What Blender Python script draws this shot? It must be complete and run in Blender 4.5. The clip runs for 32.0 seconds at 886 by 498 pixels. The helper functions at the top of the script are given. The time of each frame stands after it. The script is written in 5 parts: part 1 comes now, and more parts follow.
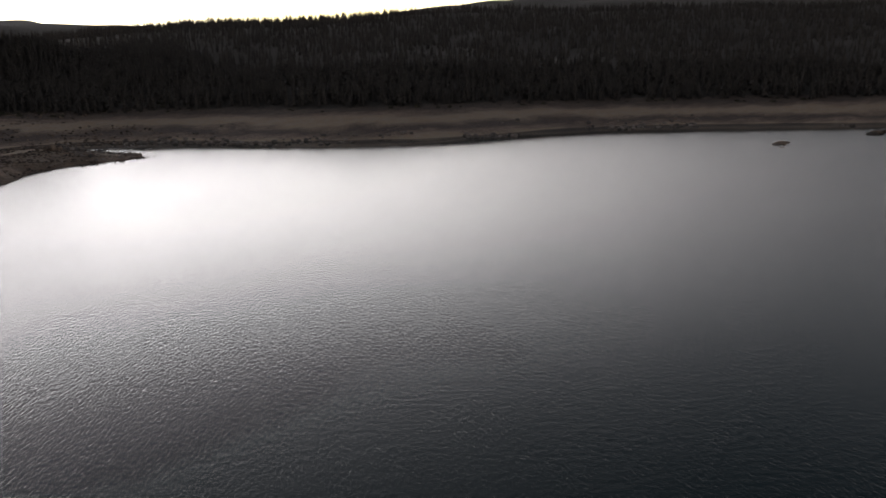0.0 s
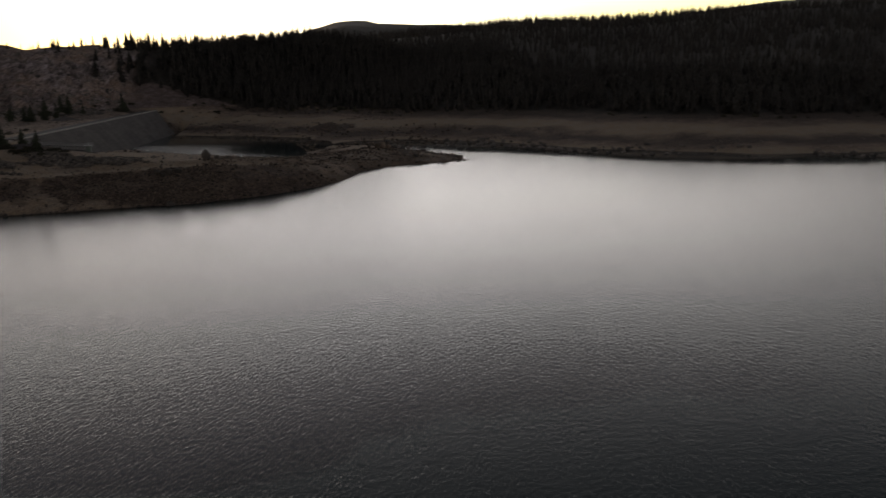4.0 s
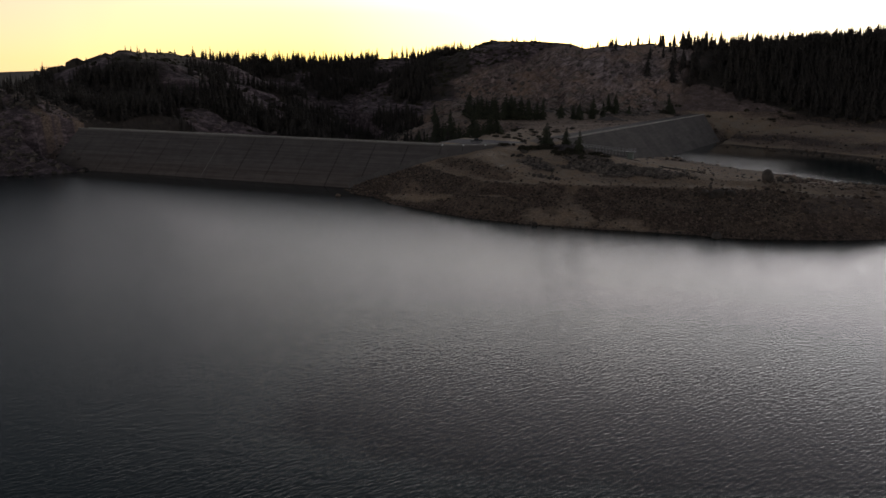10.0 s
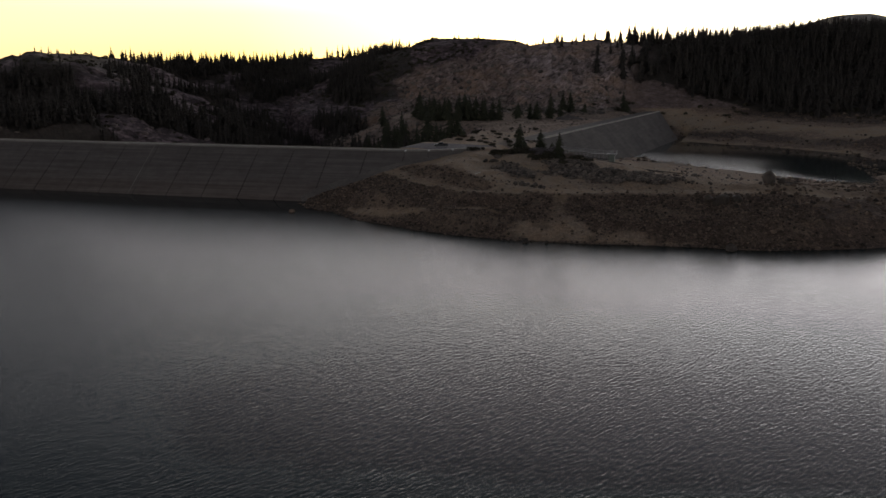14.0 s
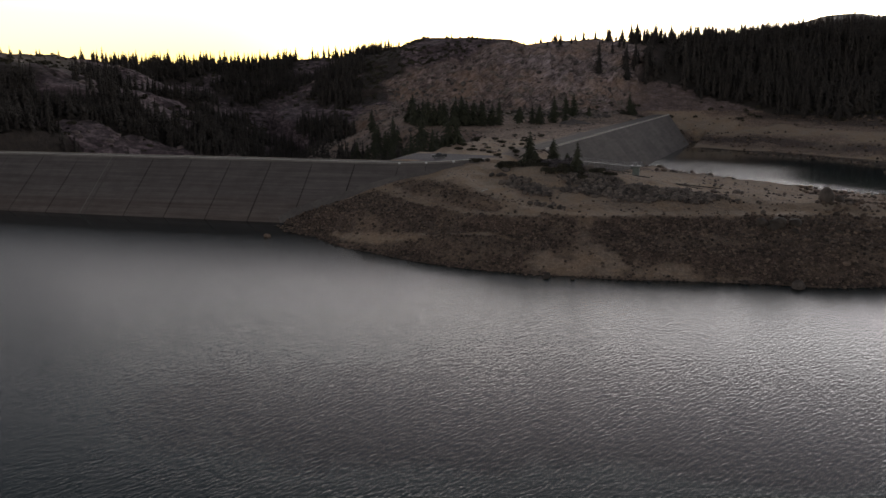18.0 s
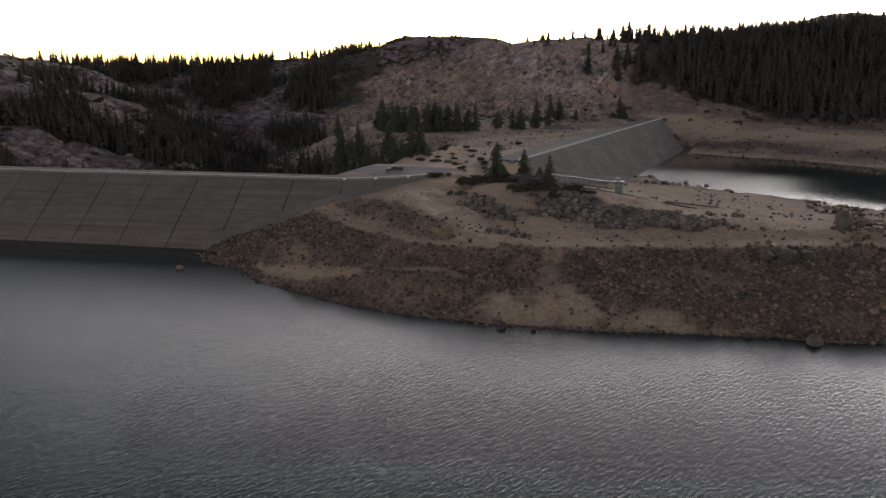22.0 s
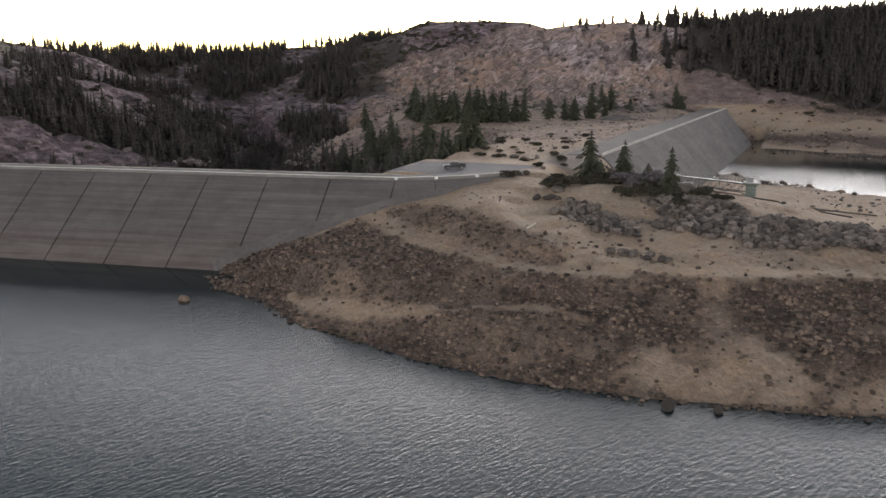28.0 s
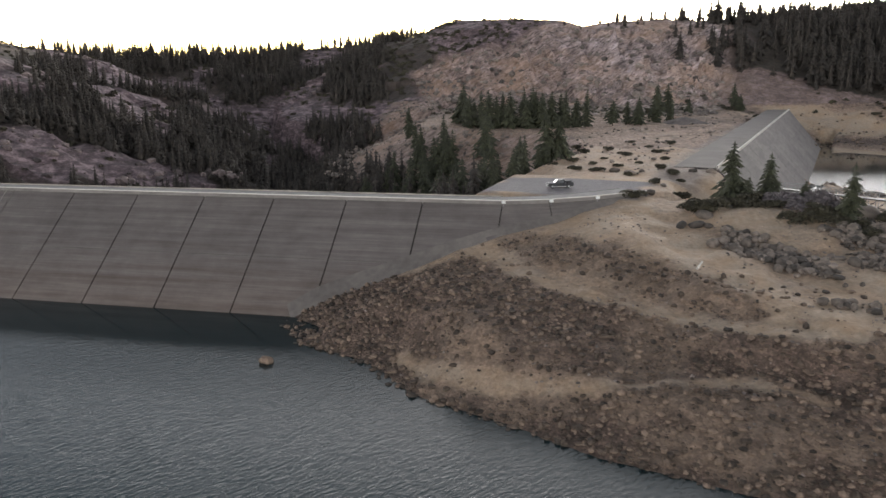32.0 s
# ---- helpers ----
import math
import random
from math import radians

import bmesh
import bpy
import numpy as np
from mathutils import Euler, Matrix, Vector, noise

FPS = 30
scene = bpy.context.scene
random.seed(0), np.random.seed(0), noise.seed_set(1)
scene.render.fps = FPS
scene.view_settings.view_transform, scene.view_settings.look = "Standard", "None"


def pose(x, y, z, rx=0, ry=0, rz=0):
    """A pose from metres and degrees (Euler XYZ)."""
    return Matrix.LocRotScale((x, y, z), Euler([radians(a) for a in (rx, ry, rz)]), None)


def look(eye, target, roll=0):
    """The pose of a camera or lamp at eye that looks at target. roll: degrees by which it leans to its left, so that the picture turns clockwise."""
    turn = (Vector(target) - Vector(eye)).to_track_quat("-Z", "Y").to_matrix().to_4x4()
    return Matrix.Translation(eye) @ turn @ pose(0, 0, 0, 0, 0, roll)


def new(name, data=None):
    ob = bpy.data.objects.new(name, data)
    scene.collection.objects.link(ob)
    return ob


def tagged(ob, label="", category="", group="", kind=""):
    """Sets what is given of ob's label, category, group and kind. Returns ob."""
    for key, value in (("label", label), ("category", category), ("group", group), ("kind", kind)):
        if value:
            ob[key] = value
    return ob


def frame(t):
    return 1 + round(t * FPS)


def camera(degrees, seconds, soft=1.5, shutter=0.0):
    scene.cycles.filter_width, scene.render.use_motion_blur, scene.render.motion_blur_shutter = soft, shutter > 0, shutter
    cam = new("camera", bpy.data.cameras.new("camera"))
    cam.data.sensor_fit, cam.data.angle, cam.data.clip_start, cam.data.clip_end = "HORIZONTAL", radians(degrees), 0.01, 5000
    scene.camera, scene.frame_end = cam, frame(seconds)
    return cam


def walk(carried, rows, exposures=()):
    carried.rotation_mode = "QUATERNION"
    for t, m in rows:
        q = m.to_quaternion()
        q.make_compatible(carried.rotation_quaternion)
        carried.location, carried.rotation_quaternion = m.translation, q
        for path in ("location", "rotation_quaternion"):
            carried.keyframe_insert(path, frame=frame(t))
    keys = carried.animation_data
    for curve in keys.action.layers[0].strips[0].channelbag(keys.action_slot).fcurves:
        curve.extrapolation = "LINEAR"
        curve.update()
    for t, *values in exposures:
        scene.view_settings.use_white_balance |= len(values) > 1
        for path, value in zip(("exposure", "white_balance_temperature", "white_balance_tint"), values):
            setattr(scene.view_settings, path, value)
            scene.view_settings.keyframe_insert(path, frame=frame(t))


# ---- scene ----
cam = camera(60.0, 32.0, shutter=0.5)
PATH = [
    (0, (102.038, -237.484, 50.389), (103.081, -235.844, 49.914), -0.9),
    (1, (102.798, -228.634, 50.674), (103.715, -226.92, 50.202), -0.9),
    (2, (102.823, -220.623, 51.13), (103.62, -218.85, 50.661), -0.8),
    (2.5, (102.542, -216.065, 51.355), (103.245, -214.252, 50.887), -0.7),
    (4.5, (100.427, -194.961, 53.397), (100.669, -193.032, 52.926), -0.2),
    (6, (98.288, -179.106, 52.958), (98.17, -177.164, 52.492), 0.0),
    (7.5, (92.112, -163.072, 52.572), (91.632, -161.187, 52.107), 0.2),
    (9, (87.48, -145.774, 51.698), (86.672, -144.005, 51.231), 0.3),
    (9.5, (85.096, -140.983, 51.487), (84.219, -139.249, 51.015), 0.8),
    (11, (74.33, -130.775, 50.384), (73.445, -129.043, 49.917), 0.4),
    (13, (60.717, -119.713, 49.835), (59.944, -117.929, 49.367), 0.1),
    (14.5, (51.755, -109.198, 49.595), (51.045, -107.388, 49.127), -0.1),
    (17, (39.641, -86.917, 49.108), (38.945, -85.101, 48.64), -0.1),
    (18, (36.7, -77.998, 49.098), (36.004, -76.182, 48.633), -0.2),
    (19, (35.411, -68.799, 49.053), (34.717, -66.982, 48.589), -0.1),
    (20, (35.514, -59.212, 48.696), (34.823, -57.393, 48.234), -0.1),
    (21, (36.12, -48.92, 48.678), (35.43, -47.101, 48.215), -0.2),
    (22, (35.874, -39.265, 48.877), (35.183, -37.446, 48.413), -0.3),
    (23, (32.995, -29.943, 49.203), (32.3, -28.126, 48.739), -0.3),
    (24, (28.086, -21.728, 48.12), (27.39, -19.912, 47.655), -0.2),
    (25, (22.806, -15.578, 46.774), (22.108, -13.763, 46.307), -0.2),
    (27.5, (6.368, -1.486, 42.806), (5.666, 0.327, 42.335), -0.3),
    (28, (2.799, 0.988, 42.725), (2.096, 2.799, 42.251), -0.3),
    (29, (-4.75, 6.079, 42.716), (-5.454, 7.889, 42.237), -0.3),
    (30, (-12.524, 10.948, 42.785), (-13.227, 12.758, 42.304), -0.2),
    (31, (-20.299, 15.7, 42.728), (-21.001, 17.512, 42.253), -0.4),
    (32, (-27.779, 20.581, 42.811), (-28.485, 22.391, 42.339), -0.8),
]
EXPOSURES = [(0.0, 1.05, 6700, 16), (2.0, 0.65, 6800, 16), (2.5, 0.55, 6800, 16), (4.5, 0.25, 7000, 15), (6.0, 0.25, 6900, 15), (9.0, 0.5, 6750, 16), (13.0, 0.65, 6750, 16), (19.0, 1.45, 6900, 17), (25.0, 2.5, 6900, 17), (29.0, 3.08, 6850, 14), (32.0, 3.2, 6850, 13)]

walk(cam, [(t, look(e, a, r)) for t, e, a, r in PATH], EXPOSURES)

# ---- light: dusk sky, the sun just behind the ridge ----
SUN_AZ, SUN_EL = -14.0, 1.8        # degrees from +y towards +x, and above the level
GLOW_AZ = 1.0                      # middle of the bright afterglow
world = bpy.data.worlds.new("dusk_sky")
scene.world = world
world.use_nodes = True
wn, wl = world.node_tree.nodes, world.node_tree.links
sky = wn.new("ShaderNodeTexSky")
sky.sky_type, sky.sun_disc = "NISHITA", False
sky.sun_elevation, sky.sun_rotation = radians(SUN_EL), radians(SUN_AZ)
sky.altitude, sky.air_density, sky.dust_density, sky.ozone_density = 1700, 0.6, 1.0, 0.6


def sky_ramp(fac, stops):
    r = wn.new("ShaderNodeValToRGB")
    while len(r.color_ramp.elements) < len(stops):
        r.color_ramp.elements.new(0.5)
    for e, (p, c) in zip(r.color_ramp.elements, stops):
        e.position, e.color = p, (*c, 1) if hasattr(c, "__len__") else (c, c, c, 1)
    wl.new(fac, r.inputs[0])
    return r.outputs[0]


def sky_mix(fac, a, b, blend="MIX"):
    m = wn.new("ShaderNodeMix")
    m.data_type, m.blend_type = "RGBA", blend
    for i, v in ((0, fac), (6, a), (7, b)):
        if hasattr(v, "node"):
            wl.new(v, m.inputs[i])
        else:
            m.inputs[i].default_value = v if i == 0 else (*v, 1)
    return m.outputs[2]


# haze glow: brightest low over the sunset, yellow then orange away from it, neutral higher up
ray = wn.new("ShaderNodeTexCoord").outputs["Generated"]
up_part = wn.new("ShaderNodeSeparateXYZ")
wl.new(ray, up_part.inputs[0])
level = wn.new("ShaderNodeVectorMath")
level.operation = "MULTIPLY"
level.inputs[1].default_value = (1, 1, 0)
wl.new(ray, level.inputs[0])
unit = wn.new("ShaderNodeVectorMath")
unit.operation = "NORMALIZE"
wl.new(level.outputs[0], unit.inputs[0])
toward = wn.new("ShaderNodeVectorMath")
toward.operation = "DOT_PRODUCT"
toward.inputs[1].default_value = (math.sin(radians(GLOW_AZ)), math.cos(radians(GLOW_AZ)), 0)
wl.new(unit.outputs[0], toward.inputs[0])
side = wn.new("ShaderNodeMapRange")
side.inputs[1].default_value, side.inputs[2].default_value = -1.0, 1.0
wl.new(toward.outputs["Value"], side.inputs[0])
around_sky = sky_ramp(side.outputs[0], [(0.0, 0.22), (0.25, 0.17), (0.5, 0.085), (0.75, 0.1), (0.81, 0.18), (0.883, 0.38), (0.97, 0.8), (1.0, 1.0)])
upward = sky_ramp(up_part.outputs["Z"], [(0.0, 0.42), (0.075, 0.52), (0.13, 0.93), (0.208, 0.64), (0.309, 0.165), (0.423, 0.06), (0.545, 0.035), (0.75, 0.025), (1.0, 0.015)])
tint = sky_ramp(side.outputs[0], [(0.0, (0.92, 0.95, 1.0)), (0.5, (1.0, 0.78, 0.62)), (0.79, (1.0, 0.66, 0.32)), (0.9, (1.0, 0.8, 0.22)), (0.97, (1.0, 0.86, 0.34)), (1.0, (1.0, 0.93, 0.66))])
warm = sky_ramp(up_part.outputs["Z"], [(0.0, 1.0), (0.06, 0.85), (0.12, 0.12), (0.25, 0.0)])
hue = sky_mix(warm, (0.97, 0.98, 1.0), tint)
band = sky_mix(1.0, sky_ramp(side.outputs[0], [(0.0, 0.0), (0.5, 0.04), (0.7, 0.15), (0.8, 0.15), (0.9, 0.06), (1.0, 0.0)]), sky_ramp(up_part.outputs["Z"], [(0.0, 1.0), (0.06, 0.85), (0.1, 0.25), (0.15, 0.0)]), "MULTIPLY")
glow = sky_mix(1.0, sky_mix(1.0, sky_mix(1.0, around_sky, upward, "MULTIPLY"), band, "ADD"), hue, "MULTIPLY")
scaled = wn.new("ShaderNodeVectorMath")
scaled.operation = "SCALE"
scaled.inputs["Scale"].default_value = 3.4
wl.new(glow, scaled.inputs[0])
sky_bg, glow_bg = wn["Background"], wn.new("ShaderNodeBackground")
both = wn.new("ShaderNodeAddShader")
wl.new(sky.outputs[0], sky_bg.inputs[0])
sky_bg.inputs[1].default_value = 0.03
wl.new(scaled.outputs[0], glow_bg.inputs[0])
wl.new(sky_bg.outputs[0], both.inputs[0])
wl.new(glow_bg.outputs[0], both.inputs[1])
wl.new(both.outputs[0], wn["World Output"].inputs[0])
sun = new("sun", bpy.data.lights.new("sun", "SUN"))
sun.data.energy, sun.data.angle, sun.data.color = 0.5, radians(0.6), (1.0, 0.72, 0.42)
sd = Vector((math.sin(radians(SUN_AZ)) * math.cos(radians(SUN_EL)), math.cos(radians(SUN_AZ)) * math.cos(radians(SUN_EL)), math.sin(radians(SUN_EL))))
sun.matrix_world = look(sd * 500, (0, 0, 0))


# ---- materials ----
def nodes_of(name):
    m = bpy.data.materials.new(name)
    m.use_nodes = True
    return m, m.node_tree.nodes, m.node_tree.links, m.node_tree.nodes["Principled BSDF"]


def noise_node(n, l, scale, detail=5.0, rough=0.6, coord=None, stretch=None, distort=0.0):
    tex = n.new("ShaderNodeTexNoise")
    tex.inputs["Scale"].default_value, tex.inputs["Detail"].default_value = scale, detail
    tex.inputs["Roughness"].default_value, tex.inputs["Distortion"].default_value = rough, distort
    if coord is None:
        coord = n.new("ShaderNodeTexCoord").outputs["Object"]
    if stretch:
        mp = n.new("ShaderNodeMapping")
        mp.inputs["Scale"].default_value = stretch
        l.new(coord, mp.inputs[0])
        coord = mp.outputs[0]
    l.new(coord, tex.inputs["Vector"])
    return tex.outputs["Fac"]


def ramp(n, l, fac, stops):
    r = n.new("ShaderNodeValToRGB")
    while len(r.color_ramp.elements) < len(stops):
        r.color_ramp.elements.new(0.5)
    for e, (p, c) in zip(r.color_ramp.elements, stops):
        e.position, e.color = p, (*c, 1) if len(c) == 3 else c
    l.new(fac, r.inputs[0])
    return r.outputs[0]


def mix(n, l, fac, a, b, blend="MIX"):
    m = n.new("ShaderNodeMix")
    m.data_type, m.blend_type = "RGBA", blend
    for i, v in ((0, fac), (6, a), (7, b)):
        if hasattr(v, "node"):
            l.new(v, m.inputs[i])
        else:
            m.inputs[i].default_value = v if i == 0 else (*v, 1)
    return m.outputs[2]


def bump(n, l, p, height, strength=0.5, dist=0.1):
    b = n.new("ShaderNodeBump")
    b.inputs["Strength"].default_value, b.inputs["Distance"].default_value = strength, dist
    l.new(height, b.inputs["Height"])
    l.new(b.outputs[0], p.inputs["Normal"])


def plain(name, c1, c2, scale=3.0, rough=0.8, metal=0.0, bump_d=0.02, island=0.0, stretch=None):
    """A two-tone grained surface; island: how much joined pieces differ from one another."""
    m, n, l, p = nodes_of(name)
    f = noise_node(n, l, scale, stretch=stretch)
    col = ramp(n, l, f, [(0.3, c1), (0.7, c2)])
    big = noise_node(n, l, scale * 0.13, 3)
    col = mix(n, l, 0.35, col, ramp(n, l, big, [(0.35, tuple(v * 0.6 for v in c1)), (0.65, c2)]))
    if island:
        g = n.new("ShaderNodeNewGeometry")
        oi = n.new("ShaderNodeObjectInfo")
        ad = n.new("ShaderNodeMath")
        ad.operation = "ADD"
        l.new(g.outputs["Random Per Island"], ad.inputs[0])
        l.new(oi.outputs["Random"], ad.inputs[1])
        fr = n.new("ShaderNodeMath")
        fr.operation = "FRACT"
        l.new(ad.outputs[0], fr.inputs[0])
        v = ramp(n, l, fr.outputs[0], [(0.0, (1 - island,) * 3), (1.0, (1 + island * 0.6, 1 + island * 0.52, 1 + island * 0.46))])
        col = mix(n, l, 1.0, col, v, "MULTIPLY")
    l.new(col, p.inputs["Base Color"])
    p.inputs["Roughness"].default_value, p.inputs["Metallic"].default_value = rough, metal
    if bump_d:
        bump(n, l, p, noise_node(n, l, scale * 2.5), 0.6, bump_d)
    return m


def ground_material():
    m, n, l, p = nodes_of("bare_ground")
    co = n.new("ShaderNodeTexCoord").outputs["Object"]

    def attr(name):
        a = n.new("ShaderNodeAttribute")
        a.attribute_name = name
        return a.outputs["Fac"]
    big, mid, fine = (noise_node(n, l, s, 6, 0.65, co) for s in (0.025, 0.16, 1.3))
    soil = ramp(n, l, mid, [(0.3, (0.16, 0.11, 0.072)), (0.5, (0.26, 0.188, 0.128)), (0.72, (0.365, 0.28, 0.198))])
    soil = mix(n, l, 0.45, soil, ramp(n, l, fine, [(0.35, (0.13, 0.092, 0.066)), (0.65, (0.36, 0.278, 0.205))]))
    sand = ramp(n, l, fine, [(0.3, (0.34, 0.285, 0.197)), (0.7, (0.51, 0.44, 0.315))])
    sand = mix(n, l, ramp(n, l, mid, [(0.4, (0, 0, 0)), (0.62, (0.8, 0.8, 0.8))]), sand, (0.37, 0.262, 0.143))
    rub = ramp(n, l, noise_node(n, l, 2.2, 6, 0.7, co), [(0.32, (0.05, 0.036, 0.027)), (0.55, (0.12, 0.087, 0.064)), (0.75, (0.24, 0.182, 0.137))])
    cr = n.new("ShaderNodeTexVoronoi")
    cr.feature = "DISTANCE_TO_EDGE"
    cr.inputs["Scale"].default_value = 0.09
    mp = n.new("ShaderNodeMapping")
    mp.inputs["Rotation"].default_value = (0.4, 0.5, 0.6)
    mp.inputs["Scale"].default_value = (1, 1, 1.8)
    l.new(mix(n, l, 0.35, co, n.new("ShaderNodeTexNoise").outputs["Color"], "ADD"), mp.inputs[0])
    l.new(mp.outputs[0], cr.inputs["Vector"])
    gr = ramp(n, l, noise_node(n, l, 0.11, 8, 0.72, co), [(0.32, (0.085, 0.065, 0.054)), (0.5, (0.21, 0.167, 0.142)), (0.68, (0.37, 0.305, 0.27))])
    tilt = n.new("ShaderNodeMapping")
    tilt.inputs["Rotation"].default_value = (0.3, 0.75, 0.2)
    l.new(co, tilt.inputs[0])
    # diagonal rock streaks, contrast raised so colour stands in for facet shading
    seam_shade = noise_node(n, l, 0.3, 7, 0.68, tilt.outputs[0], stretch=(0.45, 0.7, 2.0), distort=0.8)
    gr = mix(n, l, 0.8, gr, ramp(n, l, seam_shade, [(0.4, (0.16, 0.135, 0.125)), (0.47, (0.85, 0.84, 0.83)), (0.62, (1.45, 1.42, 1.4))]), "MULTIPLY")
    gr = mix(n, l, ramp(n, l, big, [(0.45, (0, 0, 0)), (0.6, (0.4, 0.4, 0.4))]), gr, (0.37, 0.245, 0.15))
    gr = mix(n, l, attr("fresh"), gr, mix(n, l, 1.0, gr, (1.3, 1.4, 1.52), "MULTIPLY"))
    gr = mix(n, l, ramp(n, l, cr.outputs[0], [(0.0, (0.4, 0.4, 0.4)), (0.035, (0, 0, 0))]), gr, (0.08, 0.065, 0.055))
    wea = ramp(n, l, noise_node(n, l, 0.16, 9, 0.75, co, stretch=(1, 1, 2.2)), [(0.36, (0.03, 0.023, 0.023)), (0.5, (0.105, 0.08, 0.081)), (0.62, (0.27, 0.213, 0.212))])
    lit = ramp(n, l, noise_node(n, l, 0.3, 6, 0.6, co), [(0.35, (0.022, 0.019, 0.013)), (0.7, (0.055, 0.044, 0.031))])
    asp = ramp(n, l, fine, [(0.3, (0.1, 0.1, 0.1)), (0.7, (0.15, 0.148, 0.145))])
    col = mix(n, l, attr("rubble"), soil, rub)
    for size, lo, hi in ((1.1, 0.62, 1.3), (3.2, 0.7, 1.25)):
        peb = n.new("ShaderNodeTexVoronoi")
        peb.inputs["Scale"].default_value = size
        l.new(co, peb.inputs["Vector"])
        sep = n.new("ShaderNodeSeparateColor")
        l.new(peb.outputs["Color"], sep.inputs[0])
        col = mix(n, l, 0.85, col, ramp(n, l, sep.outputs[0], [(0.25, (lo,) * 3), (0.6, (1, 1, 1)), (1.0, (hi, hi * 0.99, hi * 0.97))]), "MULTIPLY")
    col = mix(n, l, attr("sand"), col, mix(n, l, 0.34, sand, col))
    col = mix(n, l, attr("granite"), col, gr)
    col = mix(n, l, attr("weathered"), col, wea)
    col = mix(n, l, attr("litter"), col, lit)
    col = mix(n, l, attr("asphalt"), col, asp)
    col = mix(n, l, 1.0, col, (1.0, 0.935, 0.99), "MULTIPLY")
    l.new(col, p.inputs["Base Color"])
    p.inputs["Roughness"].default_value = 0.92
    h = n.new("ShaderNodeMath")
    h.operation = "ADD"
    l.new(noise_node(n, l, 0.5, 9, 0.7, co), h.inputs[0])
    l.new(ramp(n, l, cr.outputs[0], [(0, (0, 0, 0)), (0.1, (0.15, 0.15, 0.15))]), h.inputs[1])
    bump(n, l, p, h.outputs[0], 0.8, 0.9)
    return m


def water_material():
    m, n, l, p = nodes_of("lake_water")
    co = n.new("ShaderNodeTexCoord").outputs["Object"]
    p.inputs["Base Color"].default_value = (0.004, 0.017, 0.02, 1)
    ca = n.new("ShaderNodeAttribute")
    ca.attribute_name = "calm"
    mr = n.new("ShaderNodeMapRange")
    mr.inputs[3].default_value, mr.inputs[4].default_value = 0.2, 0.07
    l.new(ca.outputs["Fac"], mr.inputs[0])
    l.new(mr.outputs[0], p.inputs["Roughness"])
    p.inputs["IOR"].default_value = 1.333
    mp = n.new("ShaderNodeMapping")
    mp.vector_type = "TEXTURE"                     # crests run north-north-east
    mp.inputs["Rotation"].default_value = (0, 0, 1.147)
    mp.inputs["Scale"].default_value = (1.9, 0.66, 1)
    l.new(co, mp.inputs[0])
    fine = noise_node(n, l, 1.5, 3, 0.5, mp.outputs[0], distort=0.4)
    gust = ramp(n, l, noise_node(n, l, 0.012, 3, 0.6, co, stretch=(1, 2.5, 1)), [(0.3, (0.8,) * 3), (0.7, (1,) * 3)])
    waves = n.new("ShaderNodeMath")
    waves.operation = "MULTIPLY"
    mid = noise_node(n, l, 0.55, 2, 0.5, mp.outputs[0], distort=0.5)
    swell = n.new("ShaderNodeMath")
    swell.operation = "MULTIPLY_ADD"
    swell.inputs[1].default_value = 0.22
    l.new(mid, swell.inputs[0])
    l.new(fine, swell.inputs[2])
    l.new(swell.outputs[0], waves.inputs[0])
    l.new(gust, waves.inputs[1])
    bump(n, l, p, waves.outputs[0], 1.0, 0.097)
    st = n.new("ShaderNodeMapRange")
    st.inputs[3].default_value, st.inputs[4].default_value = 1.0, 0.06
    l.new(ca.outputs["Fac"], st.inputs[0])
    l.new(st.outputs[0], p.inputs["Normal"].links[0].from_node.inputs["Strength"])
    return m


def face_material():
    """Grey concrete with level bands of stain and a brown lower half from years of changing water."""
    m, n, l, p = nodes_of("weathered_concrete_face")
    co = n.new("ShaderNodeTexCoord").outputs["Object"]
    bands = noise_node(n, l, 0.55, 5, 0.6, co, stretch=(0.05, 0.05, 2.2))
    streaks = noise_node(n, l, 1.6, 6, 0.7, co, stretch=(0.12, 0.12, 4.5))
    blots = noise_node(n, l, 0.22, 6, 0.65, co)
    col = ramp(n, l, bands, [(0.3, (0.082, 0.071, 0.068)), (0.5, (0.108, 0.094, 0.089)), (0.7, (0.14, 0.122, 0.115))])
    col = mix(n, l, 0.6, col, ramp(n, l, streaks, [(0.32, (0.78, 0.76, 0.76)), (0.5, (1, 1, 1)), (0.7, (1.2, 1.19, 1.17))]), "MULTIPLY")
    col = mix(n, l, 0.5, col, ramp(n, l, blots, [(0.35, (0.75, 0.72, 0.7)), (0.65, (1.25, 1.24, 1.22))]), "MULTIPLY")
    z = n.new("ShaderNodeSeparateXYZ")
    l.new(co, z.inputs[0])
    k = n.new("ShaderNodeMath")
    k.operation = "MULTIPLY_ADD"
    k.inputs[1].default_value = 0.055
    l.new(z.outputs["Z"], k.inputs[0])
    l.new(bands, k.inputs[2])
    col = mix(n, l, ramp(n, l, k.outputs[0], [(0.5, (0.6, 0.6, 0.6)), (1.0, (0, 0, 0))]), col, mix(n, l, 1.0, col, (1.12, 0.94, 0.8), "MULTIPLY"))
    l.new(col, p.inputs["Base Color"])
    p.inputs["Roughness"].default_value = 0.9
    bump(n, l, p, streaks, 0.4, 0.02)
    return m


